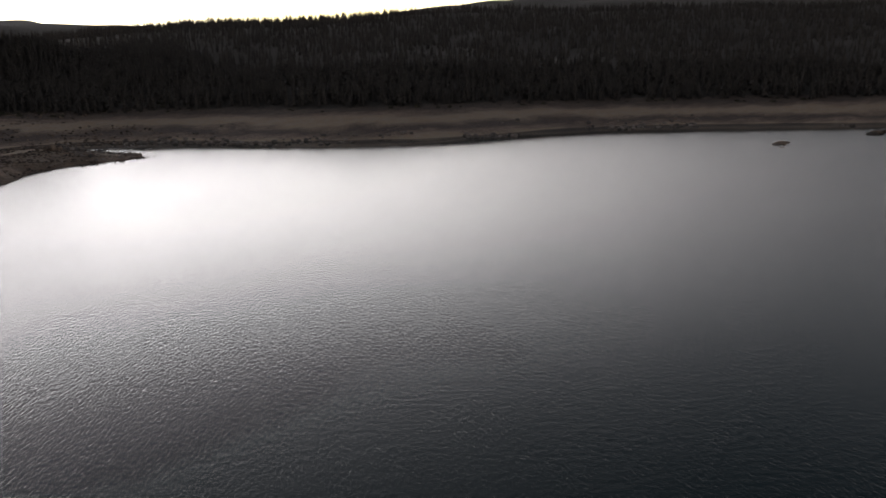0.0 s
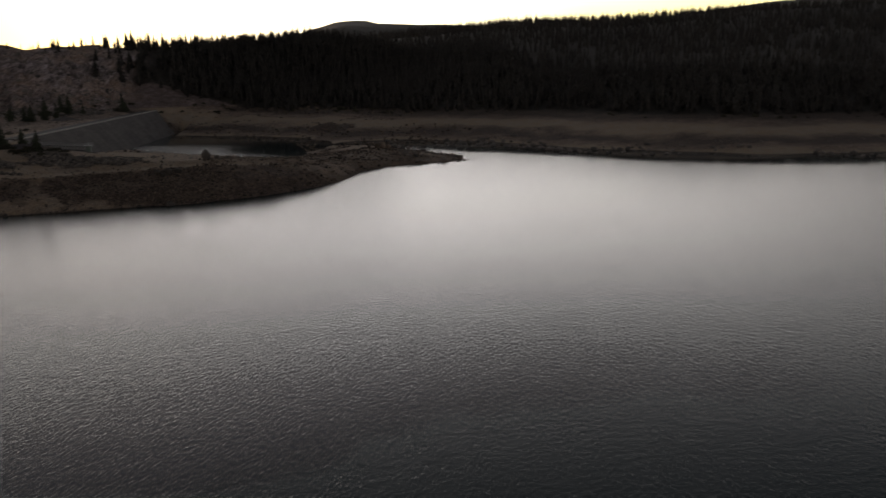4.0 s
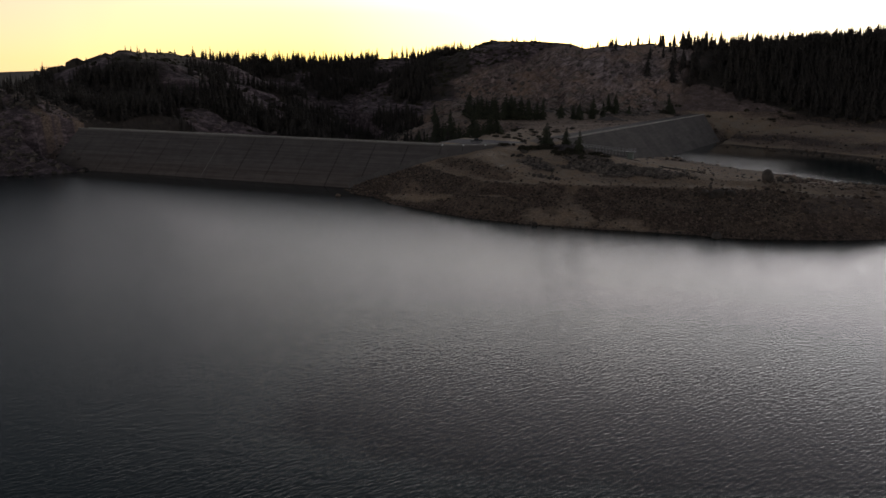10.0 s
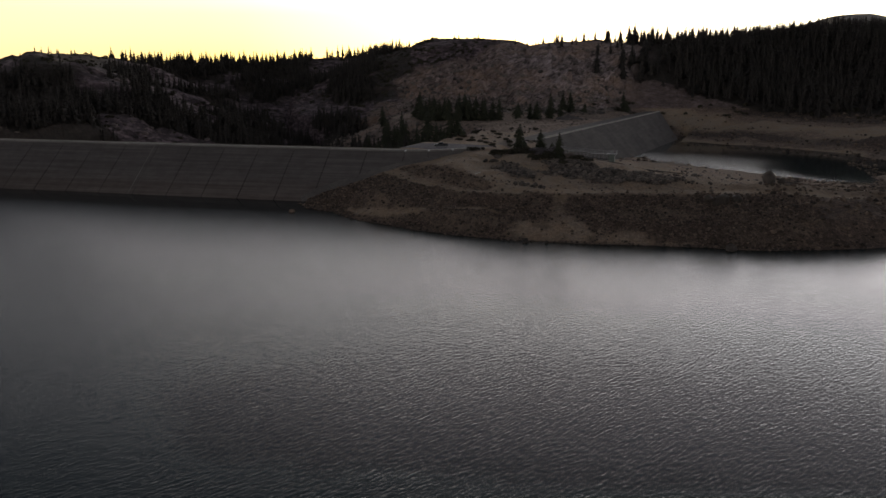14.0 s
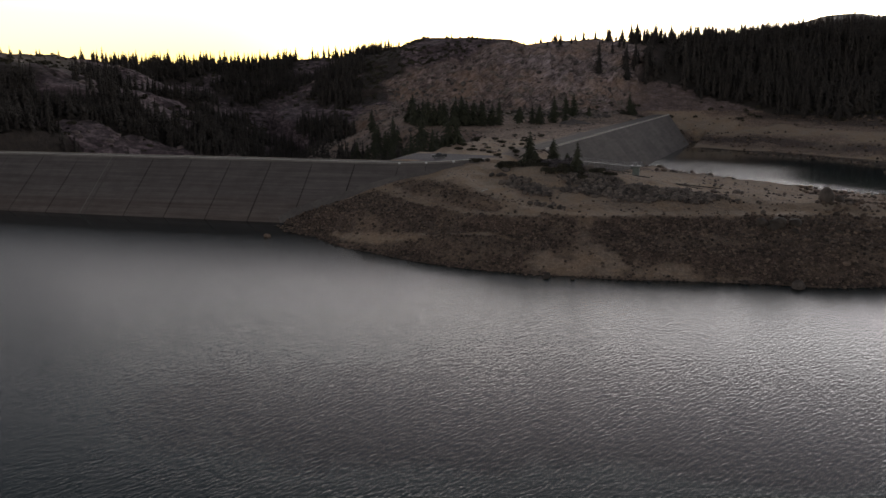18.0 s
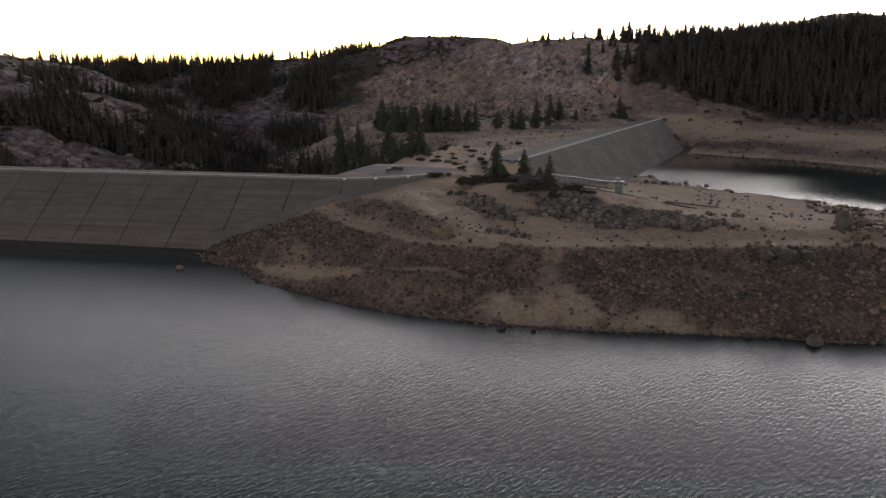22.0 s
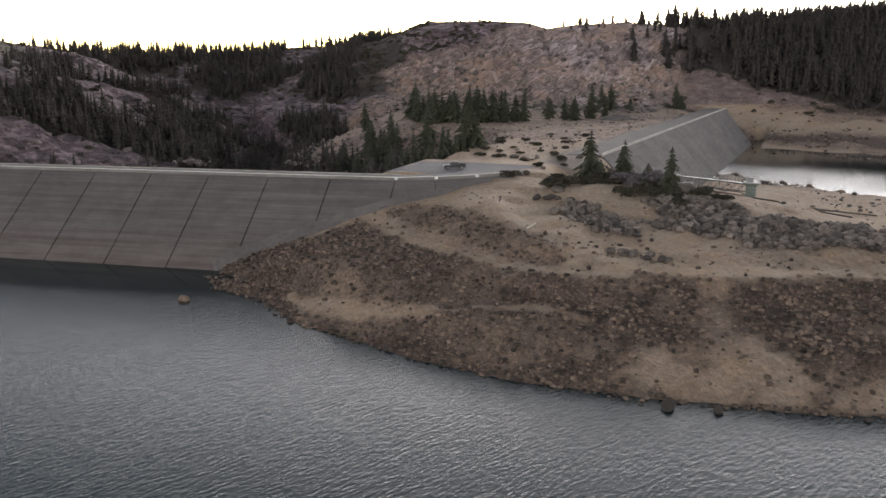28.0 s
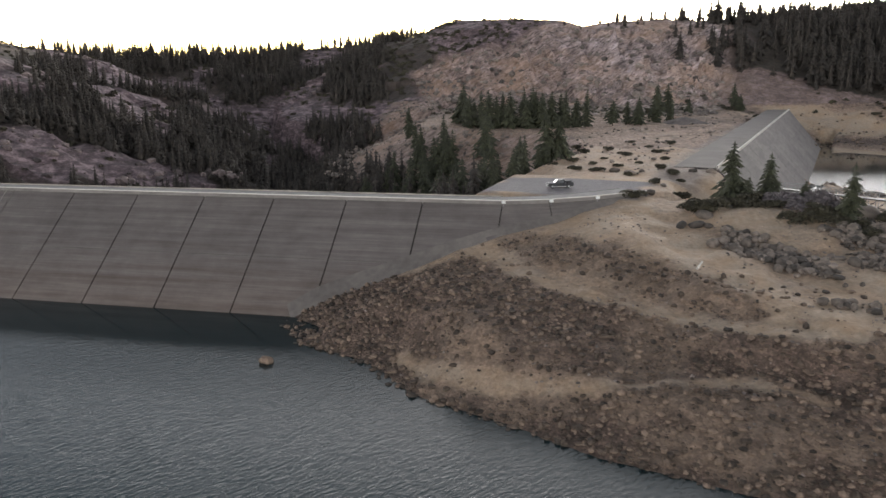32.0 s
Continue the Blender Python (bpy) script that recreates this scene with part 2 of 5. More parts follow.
MAT_GROUND, MAT_WATER = ground_material(), water_material()
MAT_ROCK = plain("granite_rock", (0.068, 0.056, 0.048), (0.205, 0.172, 0.148), 1.6, 0.9, island=0.7, bump_d=0.05)
MAT_PALEROCK = plain("pale_granite_rock", (0.1, 0.083, 0.073), (0.26, 0.22, 0.196), 1.2, 0.9, island=0.6, bump_d=0.05)
MAT_DARKROCK = plain("dark_rubble_rock", (0.07, 0.05, 0.038), (0.215, 0.16, 0.122), 1.6, 0.9, island=0.8, bump_d=0.05)
MAT_WETROCK = plain("wet_dark_rock", (0.035, 0.027, 0.022), (0.085, 0.067, 0.053), 1.6, 0.85, island=0.3, bump_d=0.05)
MAT_WEATHERED = plain("weathered_granite", (0.06, 0.047, 0.046), (0.21, 0.167, 0.163), 0.9, 0.92, island=0.5, bump_d=0.06)
MAT_BARK = plain("bark", (0.05, 0.036, 0.027), (0.13, 0.095, 0.07), 4, 0.95)
MAT_NEEDLE = plain("needles", (0.021, 0.025, 0.013), (0.058, 0.061, 0.03), 1.2, 0.8, bump_d=0, island=0.35)
MAT_FOREST = plain("forest_needles", (0.026, 0.021, 0.018), (0.056, 0.046, 0.037), 0.3, 0.85, bump_d=0, island=0.4)
MAT_SHRUB = plain("shrub_leaves", (0.026, 0.024, 0.015), (0.075, 0.065, 0.036), 1.5, 0.8, bump_d=0, island=0.35)
MAT_GREYSHRUB = plain("bare_twigs", (0.085, 0.075, 0.085), (0.2, 0.17, 0.17), 2.0, 0.85, bump_d=0, island=0.35)
MAT_SLAB = face_material()
MAT_SLAB_SADDLE = plain("saddle_dam_concrete", (0.09, 0.08, 0.076), (0.155, 0.138, 0.13), 0.8, 0.9, bump_d=0.01, island=0.15, stretch=(0.6, 0.12, 1.2))
MAT_CONC = plain("pale_concrete", (0.27, 0.24, 0.2), (0.4, 0.36, 0.31), 0.9, 0.9, bump_d=0.01)
MAT_PARAPET = plain("parapet_concrete", (0.15, 0.135, 0.124), (0.24, 0.22, 0.203), 0.7, 0.9, bump_d=0.01)
MAT_TOE = plain("toe_concrete", (0.1, 0.087, 0.08), (0.172, 0.15, 0.137), 0.7, 0.92, bump_d=0.04)
MAT_CURB = plain("curb_concrete", (0.38, 0.35, 0.31), (0.52, 0.49, 0.45), 1.2, 0.85, bump_d=0.01)
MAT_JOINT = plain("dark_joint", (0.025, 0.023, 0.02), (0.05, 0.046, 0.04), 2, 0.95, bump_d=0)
MAT_ASPHALT = plain("asphalt", (0.09, 0.09, 0.09), (0.15, 0.148, 0.145), 3, 0.9, bump_d=0.01)
MAT_GRAVELROAD = plain("gravel_road", (0.07, 0.06, 0.054), (0.125, 0.108, 0.098), 1.5, 0.95, bump_d=0.02)
MAT_STEEL = plain("galvanised_steel", (0.2, 0.2, 0.2), (0.34, 0.34, 0.335), 3, 0.6, 0.15, bump_d=0)
MAT_DARKSTEEL = plain("dark_steel", (0.04, 0.04, 0.042), (0.09, 0.088, 0.085), 3, 0.6, 0.5, bump_d=0)
MAT_GREEN = plain("green_painted_steel", (0.11, 0.135, 0.115), (0.2, 0.225, 0.195), 2, 0.6, bump_d=0)
MAT_WHITE = plain("white_paint", (0.7, 0.7, 0.68), (0.82, 0.82, 0.8), 3, 0.6, bump_d=0)
MAT_WOOD = plain("bleached_wood", (0.42, 0.38, 0.32), (0.62, 0.57, 0.5), 4, 0.85)
MAT_DARKWOOD = plain("old_timber", (0.05, 0.042, 0.036), (0.13, 0.11, 0.095), 4, 0.9)
MAT_CARDARK = plain("dark_car_paint", (0.012, 0.013, 0.015), (0.02, 0.021, 0.024), 2, 0.6, bump_d=0)
MAT_CARSILVER = plain("silver_car_paint", (0.22, 0.22, 0.225), (0.3, 0.3, 0.305), 2, 0.65, 0.0, bump_d=0)
MAT_TYRE = plain("tyre_rubber", (0.015, 0.015, 0.015), (0.03, 0.03, 0.03), 5, 0.9, bump_d=0)
MAT_GLASS = plain("tinted_glass", (0.01, 0.012, 0.014), (0.015, 0.018, 0.02), 2, 0.08, bump_d=0)


# ---- small mesh helpers ----
def mesh_of(name, verts, faces, material, smooth=False):
    me = bpy.data.meshes.new(name)
    verts, faces = np.asarray(verts, dtype=np.float32), np.asarray(faces, dtype=np.int32) if not isinstance(faces, list) else faces
    me.from_pydata(verts.tolist(), [], faces if isinstance(faces, list) else faces.tolist())
    me.materials.append(material)
    if smooth:
        me.polygons.foreach_set("use_smooth", np.ones(len(me.polygons), dtype=bool))
    me.update()
    return me


def part(name, bm, material, parent=None, label=""):
    """Links a bmesh as one mesh object under a thing or a part."""
    me = bpy.data.meshes.new(name)
    bm.to_mesh(me)
    bm.free()
    me.materials.append(material)
    ob = new(name, me)
    ob.parent = parent
    if label:
        ob["label"] = label
    return ob


def box(bm, c, s, m=None, bevel=0.0):
    r = bmesh.ops.create_cube(bm, size=1.0, matrix=(m or Matrix()) @ Matrix.LocRotScale(c, None, s))
    if bevel:
        es = list({e for v in r["verts"] for e in v.link_edges})
        bmesh.ops.bevel(bm, geom=es, offset=bevel, segments=2, affect="EDGES", profile=0.6)
    return r["verts"]


def tube(bm, a, b, r0, r1=None, n=6):
    a, b = Vector(a), Vector(b)
    m = Matrix.Translation((a + b) / 2) @ (b - a).to_track_quat("Z", "Y").to_matrix().to_4x4()
    bmesh.ops.create_cone(bm, cap_ends=True, segments=n, radius1=r0, radius2=r0 if r1 is None else r1, depth=(b - a).length, matrix=m)


def hexa(name, low, high, material, parent, label=""):
    """A solid between two quads of four corners each."""
    ob = new(name, mesh_of(name, list(low) + list(high), [[3, 2, 1, 0], [4, 5, 6, 7], [0, 1, 5, 4], [1, 2, 6, 5], [2, 3, 7, 6], [3, 0, 4, 7]], material))
    ob.parent = parent
    if label:
        ob["label"] = label
    return ob


# ---- the lie of the land ----
RNG = np.random.RandomState(7)
TABLE = RNG.rand(256, 256)


def vnoise(x, y):
    xi, yi = np.floor(x).astype(int), np.floor(y).astype(int)
    fx, fy = x - xi, y - yi
    fx, fy = fx * fx * (3 - 2 * fx), fy * fy * (3 - 2 * fy)
    g = lambda i, j: TABLE[i % 256, j % 256]
    return (g(xi, yi) * (1 - fx) + g(xi + 1, yi) * fx) * (1 - fy) + (g(xi, yi + 1) * (1 - fx) + g(xi + 1, yi + 1) * fx) * fy - 0.5


def fbm(x, y, size, octaves=4, gain=0.5):
    out, amp, f = 0, 1.0, 1.0 / size
    for k in range(octaves):
        out = out + amp * vnoise(x * f + 17.3 * k, y * f + 9.1 * k)
        amp, f = amp * gain, f * 2.03
    return out


def blocks(x, y, size):
    """Tilted facets of broken rock about size wide."""
    xi, yi = np.floor(x / size).astype(int), np.floor(y / size).astype(int)
    best, out = np.full(x.shape, 1e9), np.zeros(x.shape)
    for i in (-1, 0, 1):
        for j in (-1, 0, 1):
            a, c = (xi + i) % 256, (yi + j) % 256
            sx, sy = xi + i + TABLE[a, c], yi + j + TABLE[c, a]
            ux, uy = x / size - sx, y / size - sy
            d = ux * ux + uy * uy
            v = TABLE[(a + 7) % 256, c] - 0.5 + (TABLE[a, (c + 5) % 256] - 0.5) * 1.2 * ux + (TABLE[(a + 3) % 256, (c + 9) % 256] - 0.5) * 1.2 * uy
            near = d < best
            best, out = np.where(near, d, best), np.where(near, v, out)
    return out


def step(v, a, b):
    t = np.clip((v - a) / (b - a), 0, 1)
    return t * t * (3 - 2 * t)


def smin(a, b, k):
    h = np.clip(0.5 + 0.5 * (b - a) / k, 0, 1)
    return b + (a - b) * h - k * h * (1 - h)


def smax(a, b, k):
    return -smin(-a, -b, k)


def along(x, y, line):
    """Distance from a polyline of (x, y, value) points, the value beside the nearest place, and the side."""
    best = np.full(x.shape, 1e9)
    val, side = np.zeros(x.shape), np.zeros(x.shape)
    for (x0, y0, v0), (x1, y1, v1) in zip(line, line[1:]):
        dx, dy = x1 - x0, y1 - y0
        t = np.clip(((x - x0) * dx + (y - y0) * dy) / (dx * dx + dy * dy), 0, 1)
        d = np.hypot(x - x0 - t * dx, y - y0 - t * dy)
        near = d < best
        best = np.where(near, d, best)
        val = np.where(near, v0 + t * (v1 - v0), val)
        side = np.where(near, np.sign(dx * (y - y0) - dy * (x - x0)), side)
    return best, val, side


def outside(x, y, poly):
    """Signed distance from a polygon: negative inside."""
    d, inside = np.full(x.shape, 1e9), np.zeros(x.shape, dtype=bool)
    for (x0, y0), (x1, y1) in zip(poly, poly[1:] + poly[:1]):
        dx, dy = x1 - x0, y1 - y0
        t = np.clip(((x - x0) * dx + (y - y0) * dy) / (dx * dx + dy * dy), 0, 1)
        d = np.minimum(d, np.hypot(x - x0 - t * dx, y - y0 - t * dy))
        if dy:
            inside ^= ((y0 > y) != (y1 > y)) & (x < (y - y0) * dx / dy + x0)
    return np.where(inside, -d, d)


NEAR_SHORE = [(-99.5, 129.5), (-96, 124.5), (-90, 119), (-78, 116), (-66, 107), (-56, 104), (-38, 99), (-26, 96.5), (-7, 96), (5, 98), (18, 100.5), (40, 106), (60, 109),
              (80, 118), (95, 127), (110, 140), (122, 158), (132, 187), (150, 204), (168, 209), (185, 214), (194, 228), (183, 263), (165, 298), (148, 318)]
FAR_SHORE = [(170, 323), (214, 303), (240, 275), (272, 238), (300, 224), (362, 187), (421, 180), (480, 186), (559, 153), (681, 66), (830, -50), (1050, -400),
             (700, -900), (0, -1100), (-700, -800), (-650, -250), (-420, -20), (-300, 50), (-250, 80), (-236, 100), (-230, 130), (-96, 146)]
LAKE = NEAR_SHORE + FAR_SHORE
POOL = [(-27, 300), (-8, 335), (5, 320), (23, 303), (57, 268), (80, 255), (98, 252), (108, 262), (106, 295), (100, 335), (85, 362), (45, 383), (4, 391), (-27, 410)]
RIDGE = [(-640, 150, 0), (-505, 230, 18), (-450, 260, 42), (-410, 285, 57), (-452, 372, 58), (-482, 485, 51), (-432, 592, 52), (-327, 655, 60), (-280, 625, 66), (-237, 592, 74), (-190, 580, 73),
         (-152, 577, 71), (-138, 577, 66.5), (-120, 583, 69), (-85, 598, 70), (-12, 612, 66), (60, 660, 69), (120, 690, 77), (190, 704, 72), (300, 790, 60), (600, 1300, 40)]
DAM = [(-262.0, 128.5), (-68.41, 155.69), (-60.6, 159.4), (-53.2, 165.4), (-45.0, 174.6)]      # upstream edge of the crest
CREST, RUN = 17.28, 1.22
TRACKS = [[(-70, 145, 10.6), (-58, 134, 9.9), (-46, 128, 9.3), (-34, 123, 9.0), (-25, 120, 9.2), (-14, 120.5, 9.7)],
          [(-72, 115, 4.0), (-65.5, 111.5, 4.5), (-53, 108.5, 4.8), (-42.5, 107.5, 5.2), (-34, 109.5, 5.5), (-25, 112, 5.6), (-17, 110, 5.0)]]
ROAD = [(-46, 171, 16.6), (-45, 162, 15.6), (-38, 154, 14.2), (-29, 141, 12.6), (-20, 128, 11.0), (-10, 125, 10.4), (4, 127.5, 10.3), (26, 134, 10.4), (43, 140, 10.4), (62, 149, 10.2), (90, 156, 8.4), (120, 176, 5.0)]
TOE = [(-99.5, 130, 0.0), (-95.4, 133.7, 2.5), (-88.4, 137.8, 4.9), (-81.1, 141.9, 7.5), (-75, 145.8, 10.0), (-66.7, 150.8, 12.9), (-59.5, 156, 14.3), (-52.9, 163.8, 16.0), (-46.5, 174, 17.2)]


def dam_face(x, y):
    """Height of the plane of the main dam's upstream face above a place (and how far along it lies)."""
    best, val, side = along(x, y, [(*p, 0) for p in DAM])
    return CREST - np.where(side > 0, 0, best / RUN), best, side


EDGE = [(-60, 130, 0), (-66, 196, 0), (-75, 213, 0), (-71, 238, 0), (-73, 260, 0), (-82, 282, 0), (-95, 293, 0), (-116, 298, 0), (-150, 323, 0), (-165, 342, 0), (-190, 460, 0), (-270, 600, 0)]


def quarry_zone(x, y):
    """The face of the hill that was cut for rock."""
    x = x + 9 * fbm(x, y, 30, 3)
    return step(x + 238 - np.maximum(1.05 * (y - 493), 0.8 * (493 - y)), -8, 8) * (1 - step(x, -48, -20)) * step(y, 380, 420)


ROCKY = [(-335, 480, 50, 60), (-301, 332, 24, 24), (-270, 258, 30, 14), (-290, 236, 26, 12), (-234, 276, 28, 12), (-345, 288, 26, 30), (-300, 512, 36, 16), (-400, 420, 30, 40)]


def bare_rock(x, y):
    n = 0.5 * fbm(x, y, 30, 4)
    return np.maximum.reduce([1 - step(np.hypot((x - a) / c, (y - b) / d) + n, 0.75, 1.05) for a, b, c, d in ROCKY])


def terrace_drop(x, y):
    """How far below the terrace's edge, and on which side."""
    edge, _, side = along(x, y, EDGE)
    return np.where(side > 0, edge, 0)


def height(x, y):
    x, y = np.asarray(x, dtype=float), np.asarray(y, dtype=float)
    wob = 1.6 * fbm(x, y, 14, 3)
    dl, dp = outside(x, y, LAKE) + wob, outside(x, y, POOL) + wob
    d = np.minimum(dl, dp)
    # banks of the far shore, then the wooded slopes above the old water line
    az = np.degrees(np.arctan2(x - 102, y + 237))
    top = np.interp(az, [-30, -8, 0, 6, 10, 15, 25, 33, 40, 60], [-30, -10, 48, 101, 114, 123, 143, 190, 224, 250])
    far = smin(0.125 * d, 16 + 0.16 * (d - 125), 2.0)
    far = smin(far, top + 0.03 * np.clip(d - 1300, 0, 900) + 16 * fbm(x, y, 420, 3), 14) + np.clip(d / 400, 0, 1) * 12 * fbm(x, y, 200, 3)
    far = far + step(d, 3, 40) * 1.1 * fbm(x, y, 24, 4)
    far = smax(far, 9.5 - 0.42 * np.hypot((x - 125) * 0.7, y - 398), 1.0)
    # the headland; beyond the second dam the pool has no say
    west = step(-33.0 + (y - 215) * 0.11 - x, -6, 6) * step(y, 190, 215)
    dp = dp + 300 * west
    cap = np.interp(x, [-120, -60, -45, -30, -10, 60, 90, 115, 140, 165, 190], [17.2, 17.2, 15.5, 12.6, 11.0, 10.4, 8.5, 6.0, 4.4, 3.2, 2.2])
    cap = cap + step(y, 182, 214) * step(-x, 0, 40) * (17.0 - cap)
    front = np.interp(x, [-100, -60, -20, 60, 100, 130, 180], [0.36, 0.33, 0.40, 0.36, 0.24, 0.14, 0.12])
    head = smin(smin(front * dl, cap, 1.5), 0.3 + 0.105 * dp, 1.2)
    knoll = 16.9 - 0.0045 * ((x + 22) * 0.75) ** 2 - 0.012 * (y - 169) ** 2
    head = smax(head, np.minimum(knoll, head + 6), 1.5)
    heap = 14.0 - 0.10 * np.hypot((x - 12) * 0.5, (y - 150 - 0.1 * x) * 2.2)
    head = smax(head, np.minimum(heap, head + 3.5), 0.6)
    for track, wide in ((TRACKS[0], 2.2), (TRACKS[1], 1.6), (ROAD, 2.6)):
        rd, rz, _ = along(x, y, track)
        head = head + (1 - step(rd, wide, wide + 4.5)) * (rz - head) * 0.85
    head = head + step(dl, 1, 8) * (0.8 * fbm(x, y, 9, 4) + 0.7 * fbm(x, y, 2.6, 2))
    m = np.maximum.reduce([step(y, 262, 340) * step(x, -10, 60), step(x + 0.35 * y, 268, 310), step(y, 600, 660)])
    h = head * (1 - m) + far * m
    # left abutment
    h = np.where((x < -150) & (y < 260), smin(0.42 * d, 36 + 0.02 * d, 6) + step(d, 2, 20) * (5 * fbm(x, y, 26, 4)), h)
    h = np.where((x < -150) & (y > 120), smin(h, 17 + 0.8 * np.maximum(0, -258 - x), 4), h)
    # the valley below the dam
    edge, _, side = along(x, y, EDGE)
    ev = np.where(side > 0, edge, 0)
    val = 17 - 0.58 * ev + 3.0 * step(ev, 0, 30) * fbm(x, y, 25, 4)
    val = np.maximum(val, -38 + 0.05 * ev)
    valley = (y > 120) & (x < -60) & (side > 0)
    h = np.where(valley, np.where(x > -285, np.minimum(h, np.maximum(val, -38)), np.minimum(h, smax(val, h - 0.25 * (y - 130), 5))), h)
    # the ridge that closes the view
    rd, rz, rs = along(x, y, RIDGE)
    rn = fbm(x, y, 60, 5, 0.55)
    quarry = quarry_zone(x, y)
    slope = 0.38 + 0.04 * quarry
    wild = (1 - quarry) * step(-x, 40, 110)
    rough = 9 * rn * step(rd, 4, 40) + quarry * step(rd, 3, 20) * (6.0 * blocks(x + 0.4 * y, y * 0.8, 17) + 3.2 * blocks(x, y, 7.5) + 1.8 * blocks(x - 0.3 * y, y, 3.6) + 2.0 * fbm(x, y, 12, 3)) + wild * step(rd, 8, 40) * (6 * blocks(x * 0.8 - 0.3 * y, y, 26) + 3 * fbm(x, y, 20, 3))
    hill = rz + 1.2 * fbm(x, y, 18, 3) - np.where(rs < 0, slope, 0.12) * rd + rough
    hill = np.where(x > 200, hill - 0.2 * (x - 200), hill)
    h = np.where((d > 40) & (y > 150 - 0.2 * (x + 300)), smax(h, hill, 5), h)
    # under the dams
    fz, fd, fs = dam_face(x, y)
    under = (x > -285) & (x < -45) & (fd < 26) & (fs < 0) & (y > 95)
    td, tz, ts = along(x, y, TOE)
    left = ts > 0
    h = np.where(under & left, np.minimum(h, fz - 0.7), h)
    h = np.where(~left & (td < 30) & (x < -40) & (y < 190), smax(h, tz - 0.1 - 0.2 * td, 1.0), h)
    h = np.where(~left & (fd < 30) & (fs < 0) & (x < -44), np.minimum(h, fz + 0.3 + 1.4 * td), h)
    h = np.where((fs > 0) & (fd < 8) & (x > -262) & (x < -55), np.minimum(h, CREST - 0.6), h)
    pad = np.maximum(np.abs(x + 60) / 22, np.abs(y - 182) / 17)
    h = h + (1 - step(pad, 0.75, 1.15)) * np.where(fs > 0, 17.0 - h, 0)
    d2 = (y > 205) & (y < 460)
    cx = -33.0 + (y - 215) * 0.11
    h = np.where(d2 & (x > cx - 11) & (x < cx + 22), np.minimum(h, 17.15 - np.clip(x - cx, 0, 99) * 1.06), h)
    # the beach runs out flat into the water
    h = np.where((x > -110) & (x < 200) & (y < 262) & (d > 0), np.minimum(h, 0.1 + 0.34 * d + 0.035 * d * d), h)
    # lake bed
    return np.where(d < 0, np.maximum(d * 0.3, -14), h)


def lines(spans):
    """Grid lines: (start, end, spacing) runs."""
    out = []
    for a, b, s in spans:
        out += list(np.arange(a, b, s))
    return np.array(out + [spans[-1][1]])


GX = lines([(-4800, -1600, 200), (-1600, -560, 40), (-560, -280, 5), (-280, -112, 2.0), (-112, 70, 1.0), (70, 128, 1.6), (128, 300, 4), (300, 760, 10), (760, 1600, 40), (1600, 4800, 160)])
GY = lines([(-2500, -500, 250), (-500, 60, 40), (60, 90, 6), (90, 128, 0.8), (128, 200, 1.3), (200, 340, 3), (340, 440, 3), (440, 600, 2), (600, 640, 4), (640, 800, 8), (800, 1600, 40), (1600, 4900, 150)])
XX, YY = np.meshgrid(GX, GY)
ZZ = height(XX, YY)
# far country
far_d = np.hypot(XX, YY)
ZZ = ZZ + step(far_d, 1900, 3400) * (60 * fbm(XX, YY, 900, 4) - 30 * step(-XX, -300, 300))
ZZ = smax(ZZ, 206 - 0.06 * np.hypot(XX - 390, YY - 2950) - 0.5 * np.maximum(0, np.hypot(XX - 390, YY - 2950) - 700) - 0.25 * np.maximum(0, 270 - XX) + 25 * fbm(XX, YY, 300, 3), 10)
ny, nx = XX.shape
idx = np.arange(ny * nx).reshape(ny, nx)
quads = np.stack([idx[:-1, :-1], idx[:-1, 1:], idx[1:, 1:], idx[1:, :-1]], -1).reshape(-1, 4)
ground_me = mesh_of("ground", np.stack([XX, YY, ZZ], -1).reshape(-1, 3), quads, MAT_GROUND, True)
qx, qy = (XX[:-1, :-1] + 2).reshape(-1), (YY[:-1, :-1] + 2).reshape(-1)
ground_me.polygons.foreach_set("use_smooth", ~((qx < -45) & (qx > -560) & (qy > 225) & (qy < 640) & (terrace_drop(qx, qy) + (qy > 430) > 0)))
ground = tagged(new("ground", ground_me), "bare brown granite soil and rocky hills round the lake", "ground", kind="structure")


